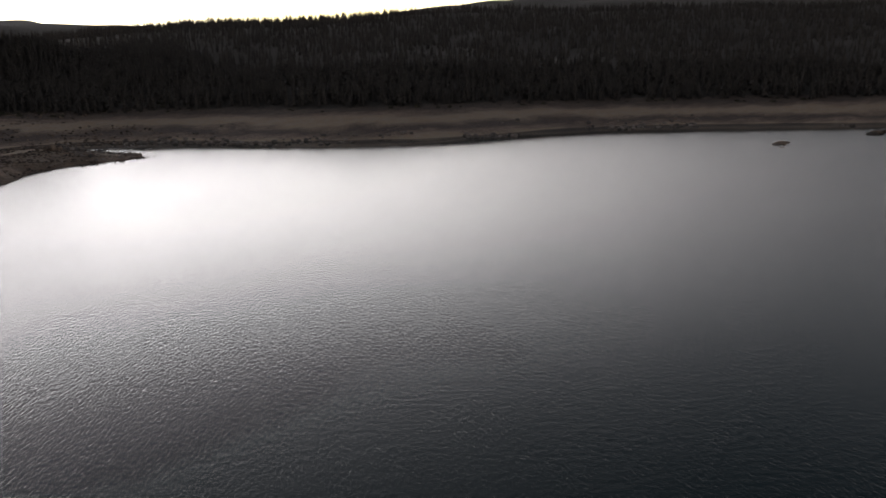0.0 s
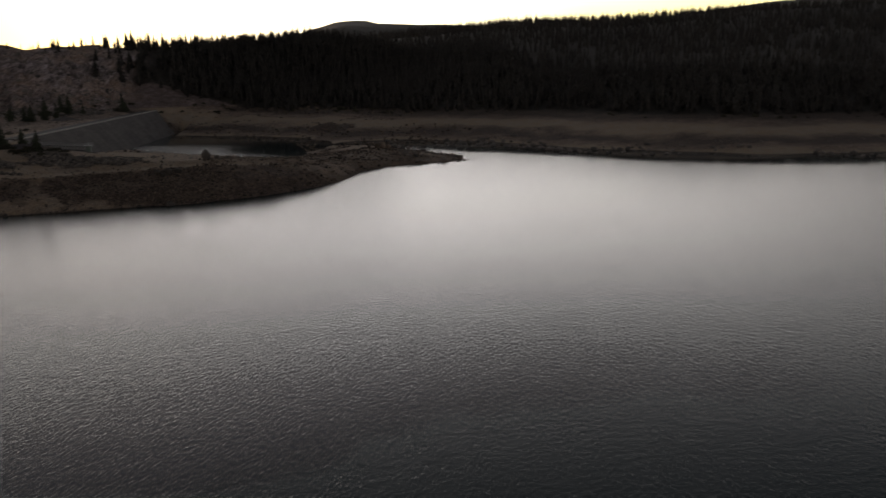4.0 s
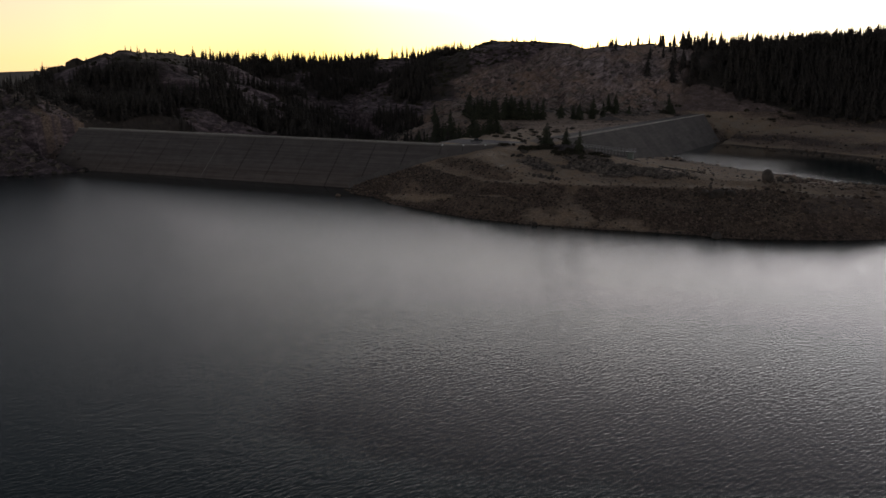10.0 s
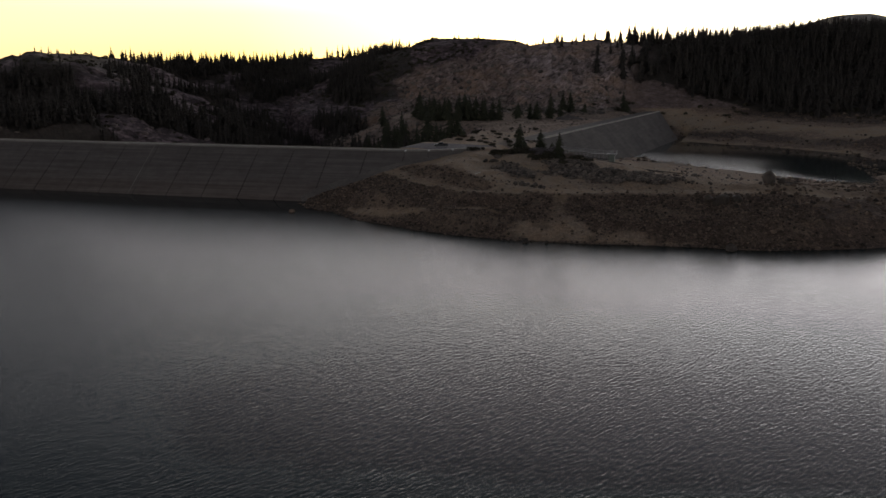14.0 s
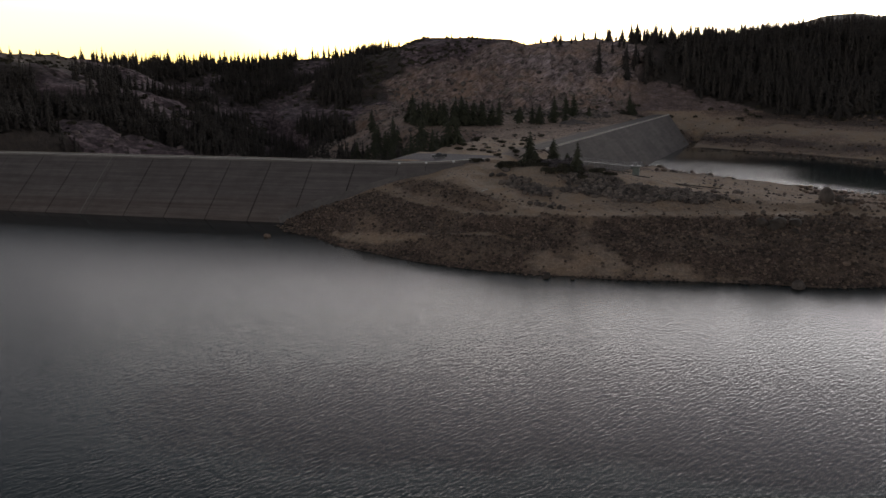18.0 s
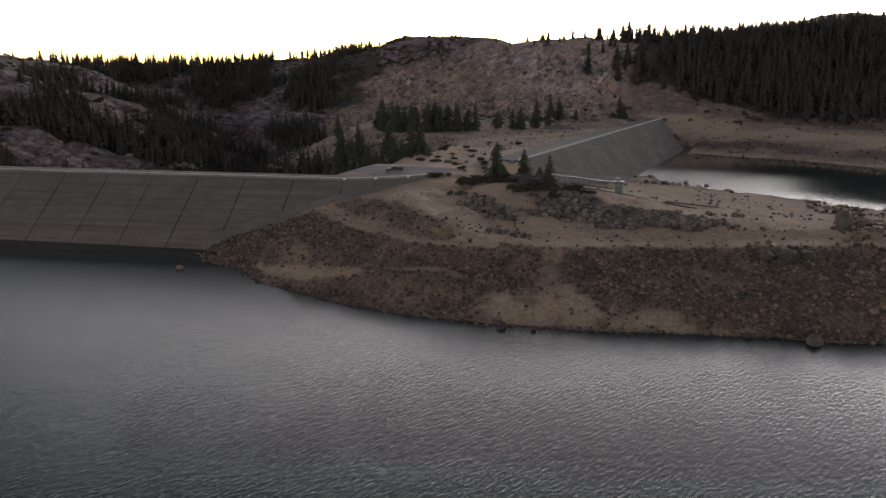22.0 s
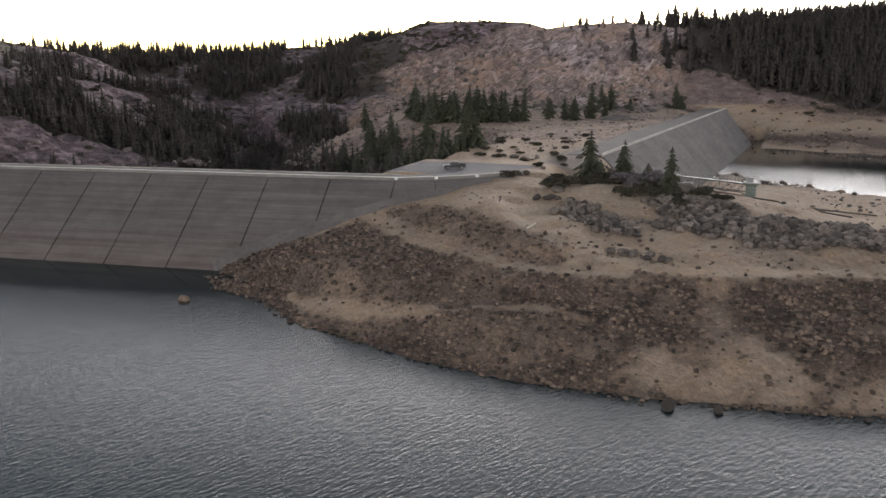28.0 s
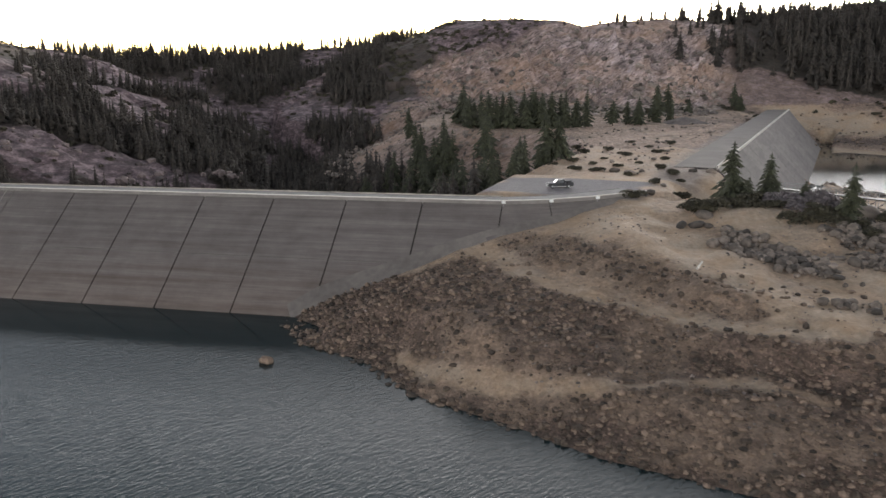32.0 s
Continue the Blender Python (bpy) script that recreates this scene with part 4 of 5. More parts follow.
def woods(name, pts, hs, label, templates, seed, material=None):
    """Joined conifers of given heights at the given places."""
    g = np.random.RandomState(seed)
    kinds = g.randint(0, len(templates), len(pts))
    zs = height(pts[:, 0], pts[:, 1])
    V, F, base = [], [], 0
    for k, (tv, tf) in enumerate(templates):
        sel = np.where(kinds == k)[0]
        if not len(sel):
            continue
        a = g.rand(len(sel)) * 6.28
        c, s = np.cos(a)[:, None], np.sin(a)[:, None]
        hh = hs[sel][:, None]
        wide = (0.8 + 0.5 * g.rand(len(sel)))[:, None]
        vx = (tv[None, :, 0] * c - tv[None, :, 1] * s) * hh * wide + pts[sel, 0][:, None]
        vy = (tv[None, :, 0] * s + tv[None, :, 1] * c) * hh * wide + pts[sel, 1][:, None]
        vz = tv[None, :, 2] * hh + zs[sel][:, None] - 0.2
        V.append(np.stack([vx, vy, vz], -1).reshape(-1, 3))
        F.append((tf[None] + (np.arange(len(sel)) * len(tv))[:, None, None] + base).reshape(-1, 3))
        base += len(sel) * len(tv)
    ob = new(name, mesh_of(name, np.concatenate(V), np.concatenate(F), material or MAT_FOREST))
    return tagged(ob, label, "forest", kind="stuff")


def scatter(n, x0, x1, y0, y1, keep, seed):
    g = np.random.RandomState(seed)
    p = np.stack([g.uniform(x0, x1, n), g.uniform(y0, y1, n)], -1)
    return p[keep(p[:, 0], p[:, 1], g)]


def bank_d(x, y):
    return np.minimum(outside(x, y, LAKE), outside(x, y, POOL))


def keep_east(x, y, g):
    d = bank_d(x, y) + 16 * fbm(x, y, 40, 3)
    return (d > 122) & (d < 330) & (x + 0.3 * y > 165)


p = scatter(13000, 0, 950, 60, 900, keep_east, 11)
woods("forest_edge", p, 9 + 9 * np.random.RandomState(1).rand(len(p)), "dense dark conifer forest above the bare shore", TEMPLATES, 12)


def keep_hill(x, y, g):
    d = bank_d(x, y)
    az = np.degrees(np.arctan2(x - 100, y + 230))
    return (d > 310) & (d < 1350) & (az > 2) & (az < 68)


p = scatter(27000, 100, 2100, 0, 2300, keep_hill, 13)
woods("forest_hillside", p, 9 + 10 * np.random.RandomState(2).rand(len(p)), "dark conifer forest covering the far hillside", FAR_TEMPLATES, 14)


def keep_north(x, y, g):
    rd, rz, rs = along(x, y, RIDGE)
    z = height(x, y)
    inward = x + 22 * fbm(x, y, 40, 3) + 62 - (y - 540) * 0.15
    return (z > 19 + 6 * fbm(x, y, 30, 2)) & (rd < 175) & (g.rand(len(x)) < step(inward, 0, 95) ** 1.3 + 0.09 * (inward > -40) + 0.5 * (inward > -15) * (rd < 12)) & (bank_d(x, y) > 110)


p = scatter(6500, -80, 360, 470, 820, keep_north, 15)
woods("forest_north", p, 9 + 9 * np.random.RandomState(3).rand(len(p)), "dark conifer forest on the ridge beside the cliff", TEMPLATES, 16)


def keep_valley(x, y, g):
    rd, rz, rs = along(x, y, RIDGE)
    n = fbm(x, y * 0.8, 70, 4) + 0.3 * fbm(x, y, 22, 4) + 0.6 * bare_rock(x, y) - 0.4 * (1 - step(np.hypot((x + 225) / 62, (y - 345) / 95), 0.7, 1.1))
    z = height(x, y)
    drop = terrace_drop(x, y)
    open_ground = (quarry_zone(x, y) > 0.4) & (z > 16) | ((drop + 18 * fbm(x, y, 22, 4) < 36) & (y > 262))
    return (rs < 0) & (n < 0.1 + 0.12 * g.rand(len(x))) & ~open_ground & (z < np.where((x < -330) & (y < 430), 44, 66)) & (x + 0.275 * (y - 230) < -94) & (y > 165)


p = scatter(19000, -560, -90, 150, 700, keep_valley, 17)
woods("forest_valley", p, 6.5 + 7 * np.random.RandomState(4).rand(len(p)), "conifers among granite slabs in the valley below the dam", TEMPLATES, 18)


def keep_ridge(x, y, g):
    rd, rz, rs = along(x, y, RIDGE)
    dens = np.where((x > -275) & (x < -150), 0.06, np.where(x < -300, np.where((x < -380) & (y < 420), 0.22, 0.8), np.where(x > -118, 1.0, 0.5)))
    return (rd < 9) & (g.rand(len(x)) < dens) & (x < -20)


p = scatter(9000, -620, 0, 150, 740, keep_ridge, 19)
woods("ridge_trees", p, np.where((p[:, 0] > -275) & (p[:, 0] < -118) | (p[:, 0] < -385) & (p[:, 1] < 420), 2.5 + 4 * np.random.RandomState(5).rand(len(p)), 3 + 11 * np.random.RandomState(8).rand(len(p)) ** 1.5), "scattered small conifers along the skyline", TEMPLATES, 20)
p = scatter(260, -420, -268, 20, 200, lambda x, y, g: height(x, y) > 24, 21)
woods("abutment_trees", p, 5 + 7 * np.random.RandomState(6).rand(len(p)), "small conifers on the rocky bank beside the dam", TEMPLATES, 22)


# ---- rocks ----
def rock_data(seed, sub=1, flat=0.7, keep=0.68):
    bm = bmesh.new()
    bmesh.ops.create_icosphere(bm, subdivisions=sub, radius=1.0)
    g = random.Random(seed)
    cuts = [Vector((g.gauss(0, 1), g.gauss(0, 1), g.gauss(0, 1))).normalized() for _ in range(7)]
    for v in bm.verts:
        p = v.co.copy()
        for c in cuts:
            over = p.dot(c) - keep
            if over > 0:
                p -= c * over * 0.85
        p *= 1 + 0.16 * noise.noise(p * 1.7 + Vector((seed, 0, 0)))
        v.co = Vector((p.x, p.y * 0.85, p.z * flat))
    vs, fs = np.array([v.co[:] for v in bm.verts]), np.array([[w.index for w in f.verts] for f in bm.faces])
    bm.free()
    return vs, fs


ROCKS = [rock_data(k, 2, 0.62 + 0.05 * (k % 4)) for k in range(6)]
ROUND = [rock_data(k + 30, 2, 0.75 + 0.05 * (k % 3), 0.84) for k in range(6)]
SMALL = [rock_data(k, 1, 0.65) for k in range(10, 15)]
ROCK_ME = [mesh_of("boulder", v, f, MAT_ROCK, True) for v, f in ROUND]
DARK_ME = [mesh_of("boulder", v, f, MAT_DARKROCK) for v, f in ROCKS]
WET_ME = [mesh_of("boulder", v, f, MAT_WETROCK) for v, f in ROCKS]


def boulder(x, y, r, kind, label, group="", sink=0.3, meshes=None, z=None, tall=1.0):
    g = random.Random(int(x * 13 + y * 7))
    z = (max(ground_z(x, y), -0.15) if z is None else z) + r * (0.62 * tall - sink)
    ob = tagged(new("boulder", (meshes or ROCK_ME)[kind % 6]), label, "boulder", group)
    ob.matrix_world = Matrix.LocRotScale((x, y, z), Euler((g.uniform(-0.3, 0.3), g.uniform(-0.3, 0.3), g.uniform(0, 6.28))), (r * g.uniform(0.9, 1.2), r * g.uniform(0.8, 1.1), r * tall))
    return ob


def rubble(name, pts, rs, label, seed, material, sink=0.25):
    g = np.random.RandomState(seed)
    zs = np.maximum(height(pts[:, 0], pts[:, 1]), -0.1)
    kinds = g.randint(0, len(SMALL), len(pts))
    V, F, base = [], [], 0
    for k, (tv, tf) in enumerate(SMALL):
        sel = np.where(kinds == k)[0]
        if not len(sel):
            continue
        a = g.rand(len(sel)) * 6.28
        c, s = np.cos(a)[:, None], np.sin(a)[:, None]
        r = rs[sel][:, None]
        sx, sy, sz = (0.75 + 0.5 * g.rand(3, len(sel)))[:, :, None]
        vx = (tv[None, :, 0] * sx * c - tv[None, :, 1] * sy * s) * r + pts[sel, 0][:, None]
        vy = (tv[None, :, 0] * sx * s + tv[None, :, 1] * sy * c) * r + pts[sel, 1][:, None]
        vz = tv[None, :, 2] * sz * r + zs[sel][:, None] + r * (0.5 - sink)
        V.append(np.stack([vx, vy, vz], -1).reshape(-1, 3))
        F.append((tf[None] + (np.arange(len(sel)) * len(tv))[:, None, None] + base).reshape(-1, 3))
        base += len(sel) * len(tv)
    return tagged(new(name, mesh_of(name, np.concatenate(V), np.concatenate(F), material)), label, "rubble", kind="stuff")


def scrub(name, pts, rs, label, seed, material=None):
    """Joined low bushes of small leaves."""
    g = np.random.RandomState(seed)
    n, m = len(pts), 46
    d = g.normal(size=(n, m, 3))
    d /= np.linalg.norm(d, axis=2, keepdims=True)
    d[:, :, 2] = np.abs(d[:, :, 2]) * 0.75
    r = rs[:, None, None]
    c = d * r * g.uniform(0.6, 1.05, (n, m, 1)) + np.stack([pts[:, 0], pts[:, 1], height(pts[:, 0], pts[:, 1])], -1)[:, None, :]
    a, e = g.normal(size=(n, m, 3)) * 0.2 * r, g.normal(size=(n, m, 3)) * 0.2 * r
    V = np.stack([c - a, c + e, c + a, c - e], 2).reshape(-1, 3)
    F = np.arange(len(V)).reshape(-1, 4)
    return tagged(new(name, mesh_of(name, V, F, material or MAT_SHRUB)), label, "scrub", kind="stuff")


p = scatter(1500, -300, -120, 430, 600, lambda x, y, g: (along(x, y, RIDGE)[2] < 0) & (quarry_zone(x, y) < 0.3) & (height(x, y) > 24) & (fbm(x, y, 25, 3) > -0.15), 23)
scrub("hilltop_scrub", p, 0.8 + 1.4 * np.random.RandomState(24).rand(len(p)), "dark scrub among weathered rock on the hilltop", 25)
p = scatter(900, -60, 330, 425, 640, lambda x, y, g: (height(x, y) > 13) & (height(x, y) < 24) & (fbm(x, y, 20, 3) > 0.0) & (bank_d(x, y) > 70), 26)
scrub("bank_scrub", p, 0.8 + 1.6 * np.random.RandomState(27).rand(len(p)), "dark bushes along the top of the bare bank", 28)
p = scatter(2600, -560, -120, 170, 640, lambda x, y, g: (terrace_drop(x, y) > 34) & (along(x, y, RIDGE)[2] < 0) & (quarry_zone(x, y) < 0.3) & (fbm(x, y, 35, 3) > -0.1), 29)
scrub("valley_scrub", p, 0.8 + 1.6 * np.random.RandomState(30).rand(len(p)), "dark scrub between granite slabs in the valley", 31)
p = scatter(900, 130, 760, 100, 520, lambda x, y, g: (bank_d(x, y) > 106) & (bank_d(x, y) < 124), 32)
scrub("shore_scrub", p, 0.8 + 1.8 * np.random.RandomState(33).rand(len(p)), "low dark bushes at the edge of the forest", 34)
p = scatter(260, -190, -60, 410, 445, lambda x, y, g: (height(x, y) > 14) & (height(x, y) < 24), 35)
scrub("cliff_scrub", p, 0.7 + 1.1 * np.random.RandomState(36).rand(len(p)), "row of dark bushes at the foot of the cliff", 37)


# heaps of rounded boulders on the headland
g1 = np.random.RandomState(31)


def heap(cx, cy, lx, ly, turn, n, r0, r1, label, group, meshes=None):
    c, s = math.cos(turn), math.sin(turn)
    for k in range(n):
        u, v = g1.normal() * 0.42, g1.normal() * 0.42
        x, y = cx + u * lx * c - v * ly * s, cy + u * lx * s + v * ly * c
        boulder(x, y, 0.88 * (r0 + (r1 - r0) * g1.rand() ** 2.2), k, label, group, 0.15, meshes)


heap(-21, 147, 11, 5, -0.75, 60, 0.5, 1.3, "rounded grey granite boulder in a heap on sand", "boulder heap on the slope")
heap(-11, 128.5, 8, 1.8, -0.12, 24, 0.45, 1.15, "rounded grey boulder in a row beside the dirt track", "boulders beside the track")
heap(12, 147, 24, 5, 0.0, 104, 0.5, 1.4, "rounded grey granite boulder in a long rock pile", "boulders of the long rock pile")
heap(-6, 159, 9, 4, 0.0, 28, 0.5, 1.3, "pale grey boulder below the shrubs of the knoll", "boulders below the knoll")
heap(36, 160, 9, 3.0, -0.5, 18, 0.5, 1.2, "grey boulder in a small pile beside the track", "boulders of the small rock pile")
heap(63, 157, 7, 3, 0.2, 9, 0.35, 0.9, "grey boulder at the foot of a large boulder", "boulders round the big boulder")
boulder(61, 157.5, 3.0, 1, "large pale rounded boulder standing on the headland", "", 0.1, tall=1.1)
boulder(65, 162, 1.3, 2, "dark rounded boulder beside the large pale boulder", "", 0.1)
for x, y, r, k in ((-34, 158, 1.5, 0), (-36.5, 157, 1.2, 3), (-32, 157, 0.9, 2), (-33, 161, 1.5, 4), (-7, 167, 3.0, 5), (-48, 174, 1.4, 1), (-44, 176, 1.1, 2), (-52, 205, 1.6, 0), (-56, 208, 1.3, 3), (-30, 212, 1.5, 1), (-34, 210.5, 1.2, 2), (-26, 214, 1.3, 4), (-38, 209, 1.0, 5), (-43, 208, 1.4, 0)):
    boulder(x, y, r, k, "large weathered granite boulder at the edge of the knoll", "large boulders of the knoll", 0.25, tall=0.7)
for x, y, r, k in ((44, 131, 2.3, 0), (48, 132, 2.6, 3), (52, 133, 2.0, 2), (46.5, 129.5, 1.6, 4), (52, 130, 1.3, 5)):
    boulder(x, y, r, k, "large dark slab-like boulder at the brow of the bank", "slab boulders on the bank", 0.35, WET_ME)
# stones at the water's edge and in the lake
boulder(-91.1, 110.2, 1.15, 2, "lone brown boulder rising out of the lake", "", 0.3, DARK_ME, z=-0.1)
for x, y, r, k in ((-3.1, 94.9, 1.3, 0), (2.8, 95.6, 0.85, 3), (40.8, 105.6, 1.0, 2), (52, 106, 1.7, 4), (20, 99.6, 0.6, 1), (-24, 96.5, 0.7, 5), (-45, 100.5, 0.7, 2), (-66, 106.5, 0.6, 3), (-78, 115, 0.7, 1)):
    boulder(x, y, r, k, "dark wet boulder at the water's edge", "boulders at the water's edge", 0.3, WET_ME if k != 4 else ROCK_ME, z=-0.1)
for x, y, r, k in ((148, 254, 2.4, 1), (151, 257, 2.9, 2), (155, 258, 2.0, 3), (143, 253, 1.7, 0)):
    boulder(x, y, r, k, "dark boulder standing on the low tip of the headland", "boulders near the tip", 0.1, DARK_ME, tall=1.2)
for x, y, r, k in ((189, 216, 1.0, 1), (193, 219, 0.9, 2), (196, 222, 0.7, 3), (176, 208, 0.9, 4), (165, 206, 0.7, 5), (200, 224, 0.6, 0), (158, 198, 0.6, 1)):
    boulder(x, y, r, k, "dark boulder in shallow water off the tip", "boulders off the tip", 0.3, WET_ME, z=-0.1)
for x, y, r, k in ((508, 36, 4.0, 0), (514, 39, 5.5, 3), (522, 40, 4.5, 2), (500, 27, 2.5, 4), (604, 34, 6.0, 1), (616, 38, 8.0, 5), (630, 40, 6.0, 2)):
    boulder(x, y, r, k, "low dark rock islet in the lake", "rock islets", 0.35, DARK_ME, z=-0.2, tall=0.45)


# rubble too fine to count
def spread(n, x0, x1, y0, y1, keep, seed, r0, r1, power=2.5):
    g = np.random.RandomState(seed)
    p = np.stack([g.uniform(x0, x1, n), g.uniform(y0, y1, n)], -1)
    p = p[keep(p[:, 0], p[:, 1], g)]
    return p, r0 + (r1 - r0) * g.rand(len(p)) ** power


def on_bank(x, y, g):
    c = covers(x, y, height(x, y))
    dl = outside(x, y, LAKE)
    return (dl > -0.6) & (g.rand(len(x)) < np.clip(0.1 + c["rubble"] * 1.1 - 0.8 * c["sand"], 0.04, 1)) & (dl < 40)


p, r = spread(46000, -97, 75, 94, 152, on_bank, 51, 0.09, 0.7, 3.0)
rubble("bank_rubble", p, r, "brown broken rock covering the bank above the lake", 52, MAT_DARKROCK)
p, r = spread(8000, -96, 75, 94, 170, lambda x, y, g: (outside(x, y, LAKE) > 1) & (fbm(x, y, 8, 2) > -0.02), 53, 0.06, 0.34, 4.0)
rubble("loose_stones", p, r, "loose grey stones strewn over the headland", 54, MAT_PALEROCK)
p, r = spread(7000, -30, 46, 138, 162, lambda x, y, g: g.rand(len(x)) < np.clip(covers(x, y, height(x, y))["rubble"] * 1.4, 0, 1), 55, 0.3, 1.15, 2.0)
rubble("heap_stones", p, r, "grey stones filling the rock piles", 56, MAT_ROCK, 0.1)
p, r = spread(15000, 60, 200, 100, 330, lambda x, y, g: (bank_d(x, y) > 0) & (covers(x, y, height(x, y))["rubble"] > 0.3), 57, 0.2, 1.2, 3.0)
rubble("tip_rubble", p, r, "dark rock rubble on the low end of the headland", 58, MAT_DARKROCK)
p, r = spread(14000, 160, 760, 20, 420, lambda x, y, g: (bank_d(x, y) > -1) & (bank_d(x, y) < 70) & (g.rand(len(x)) < np.exp(-bank_d(x, y) / 30)) & (fbm(x, y, 60, 2) > 0.0), 59, 0.5, 2.9, 2.3)
rubble("far_shore_stones", p, r, "pale boulders strewn along the far shore", 60, MAT_PALEROCK)
p, r = spread(3500, -90, 60, 180, 460, lambda x, y, g: (bank_d(x, y) > 0) & (height(x, y) > 3) & (covers(x, y, height(x, y))["asphalt"] < 0.05) & (fbm(x, y, 16, 3) > -0.1), 61, 0.15, 0.9, 3.5)
rubble("terrace_stones", p, r, "granite stones strewn over the terrace", 62, MAT_PALEROCK)
p, r = spread(3000, -330, -228, 40, 170, lambda x, y, g: bank_d(x, y) > -1, 63, 0.4, 1.9, 2.5)
rubble("abutment_rubble", p, r, "broken granite on the bank beside the dam", 64, MAT_ROCK)
p, r = spread(6500, -290, -40, 400, 590, lambda x, y, g: (quarry_zone(x, y) > 0.5) & (along(x, y, RIDGE)[0] > 8) & (g.rand(len(x)) < 0.3 + 0.6 * (height(x, y) < 32)), 65, 0.5, 3.2, 3.0)
rubble("cliff_blocks", p, r, "blocks of broken granite on the quarried cliff", 66, MAT_PALEROCK, 0.45)
p, r = spread(5200, -500, -100, 180, 640, lambda x, y, g: (along(x, y, RIDGE)[2] < 0) & (bare_rock(x, y) > 0.3), 67, 0.6, 3.2, 2.5)
rubble("valley_blocks", p, r, "granite blocks on the wooded slope beyond the dam", 68, MAT_WEATHERED, 0.5)


p, r = spread(9000, -240, -60, 220, 460, lambda x, y, g: covers(x, y, height(x, y))["granite"] > 0.4, 69, 0.25, 1.5, 3.0)
rubble("scree_stones", p, r, "pale broken rock on the slope below the terrace", 70, MAT_PALEROCK)
g3 = np.random.RandomState(71)
edge = []
for (x0, y0), (x1, y1) in zip(NEAR_SHORE, NEAR_SHORE[1:]):
    n = int(1.3 * math.hypot(x1 - x0, y1 - y0))
    f = g3.rand(n)
    edge.append(np.stack([x0 + (x1 - x0) * f, y0 + (y1 - y0) * f], -1) + g3.normal(size=(n, 2)) * 0.9)
p = np.concatenate(edge)
rubble("waterline_stones", p, 0.1 + 0.45 * g3.rand(len(p)) ** 3, "wet dark stones along the waterline", 72, MAT_WETROCK)


# ---- shrubs ----
def shrub_mesh(seed, material, n=1500, leaf=0.06):
    g = np.random.RandomState(seed)
    vs, fs = [], []
    lobes = [(g.uniform(-0.6, 0.6), g.uniform(-0.6, 0.6), g.uniform(0.25, 0.5), g.uniform(0.35, 0.6)) for _ in range(6)]
    for k in range(n):
        lx, ly, lz, lr = lobes[g.randint(6)]
        d = g.normal(size=3)
        d /= np.linalg.norm(d)
        d[2] = abs(d[2]) if g.rand() < 0.8 else d[2]
        c = np.array([lx, ly, lz]) + d * lr * g.uniform(0.65, 1.08)
        c[2] = max(c[2], 0.02)
        a, b = g.normal(size=3) * leaf, g.normal(size=3) * leaf
        i = len(vs)
        vs += [c - a, c + b, c + a, c - b * 0.8]
        fs += [[i, i + 1, i + 2], [i, i + 2, i + 3]]
    return mesh_of("shrub", vs, fs, material)


SHRUBS = [shrub_mesh(k, MAT_SHRUB) for k in range(3)]
GREYS = [shrub_mesh(k + 9, MAT_GREYSHRUB, 1500, 0.055) for k in range(2)]


def shrub(x, y, r, kind, label, group, meshes):
    g = random.Random(int(x * 19 + y * 5))
    ob = tagged(new("shrub", meshes[kind % len(meshes)]), label, "shrub", group)
    ob.matrix_world = Matrix.LocRotScale((x, y, ground_z(x, y) - 0.1), Euler((0, 0, g.uniform(0, 6.28))), (r * g.uniform(1.0, 1.45), r * g.uniform(0.9, 1.2), r * g.uniform(0.6, 0.95)))


for k, (x, y, r) in enumerate(((-33, 164, 2.0), (-30, 168, 2.2), (-27, 166, 1.9), (-25, 170, 2.2), (-22, 167, 1.8), (-13, 160, 2.0), (-15, 163, 2.1), (-11, 164, 1.7), (-8, 161, 1.6), (-5, 163, 1.5),
                               (-3, 165, 1.6), (-36, 166, 1.6), (-47, 172, 1.5), (-25, 175, 2.0), (-1, 163, 1.2), (-18, 160, 1.8), (-8, 158, 1.5), (1, 164, 1.3))):
    shrub(x, y, r * 1.25, k, "low dark green shrub among boulders on the knoll", "shrubs on the knoll", SHRUBS)
for k, (x, y, r) in enumerate(((-18, 170, 2.2), (-15, 172, 2.3), (-20, 174, 2.2), (-12, 170, 2.1), (-17, 166, 1.8), (-21, 171, 1.8), (-9, 168, 1.6))):
    shrub(x, y, r * 1.25, k, "grey leafless shrub with a dense tangle of twigs", "bare shrubs on the knoll", GREYS)
g2 = random.Random(12)
for k, (x, y) in enumerate(((-65, 206), (-60, 206), (-69, 222), (-56, 215), (-52, 222), (-63, 216), (-46, 230), (-58, 240), (-65, 252), (-50, 248), (-42, 206), (-46, 212), (-72, 212), (-54, 262),
                            (-62, 228), (-48, 272), (-40, 198), (-70, 240), (-60, 270), (-76, 262), (-52, 204), (-45, 190), (-39, 186))):
    shrub(x, y, g2.uniform(0.9, 2.0), k, "rounded olive shrub on the gravel beyond the car park", "shrubs beyond the car park", SHRUBS)
for k in range(34):
    x, y = g2.uniform(-60, 40), g2.uniform(425, 480)
    if height(np.array([x]), np.array([y]))[0] > 12:
        shrub(x, y, g2.uniform(1.0, 2.8), k, "dark shrub at the foot of the wooded slope", "shrubs below the forest", SHRUBS)

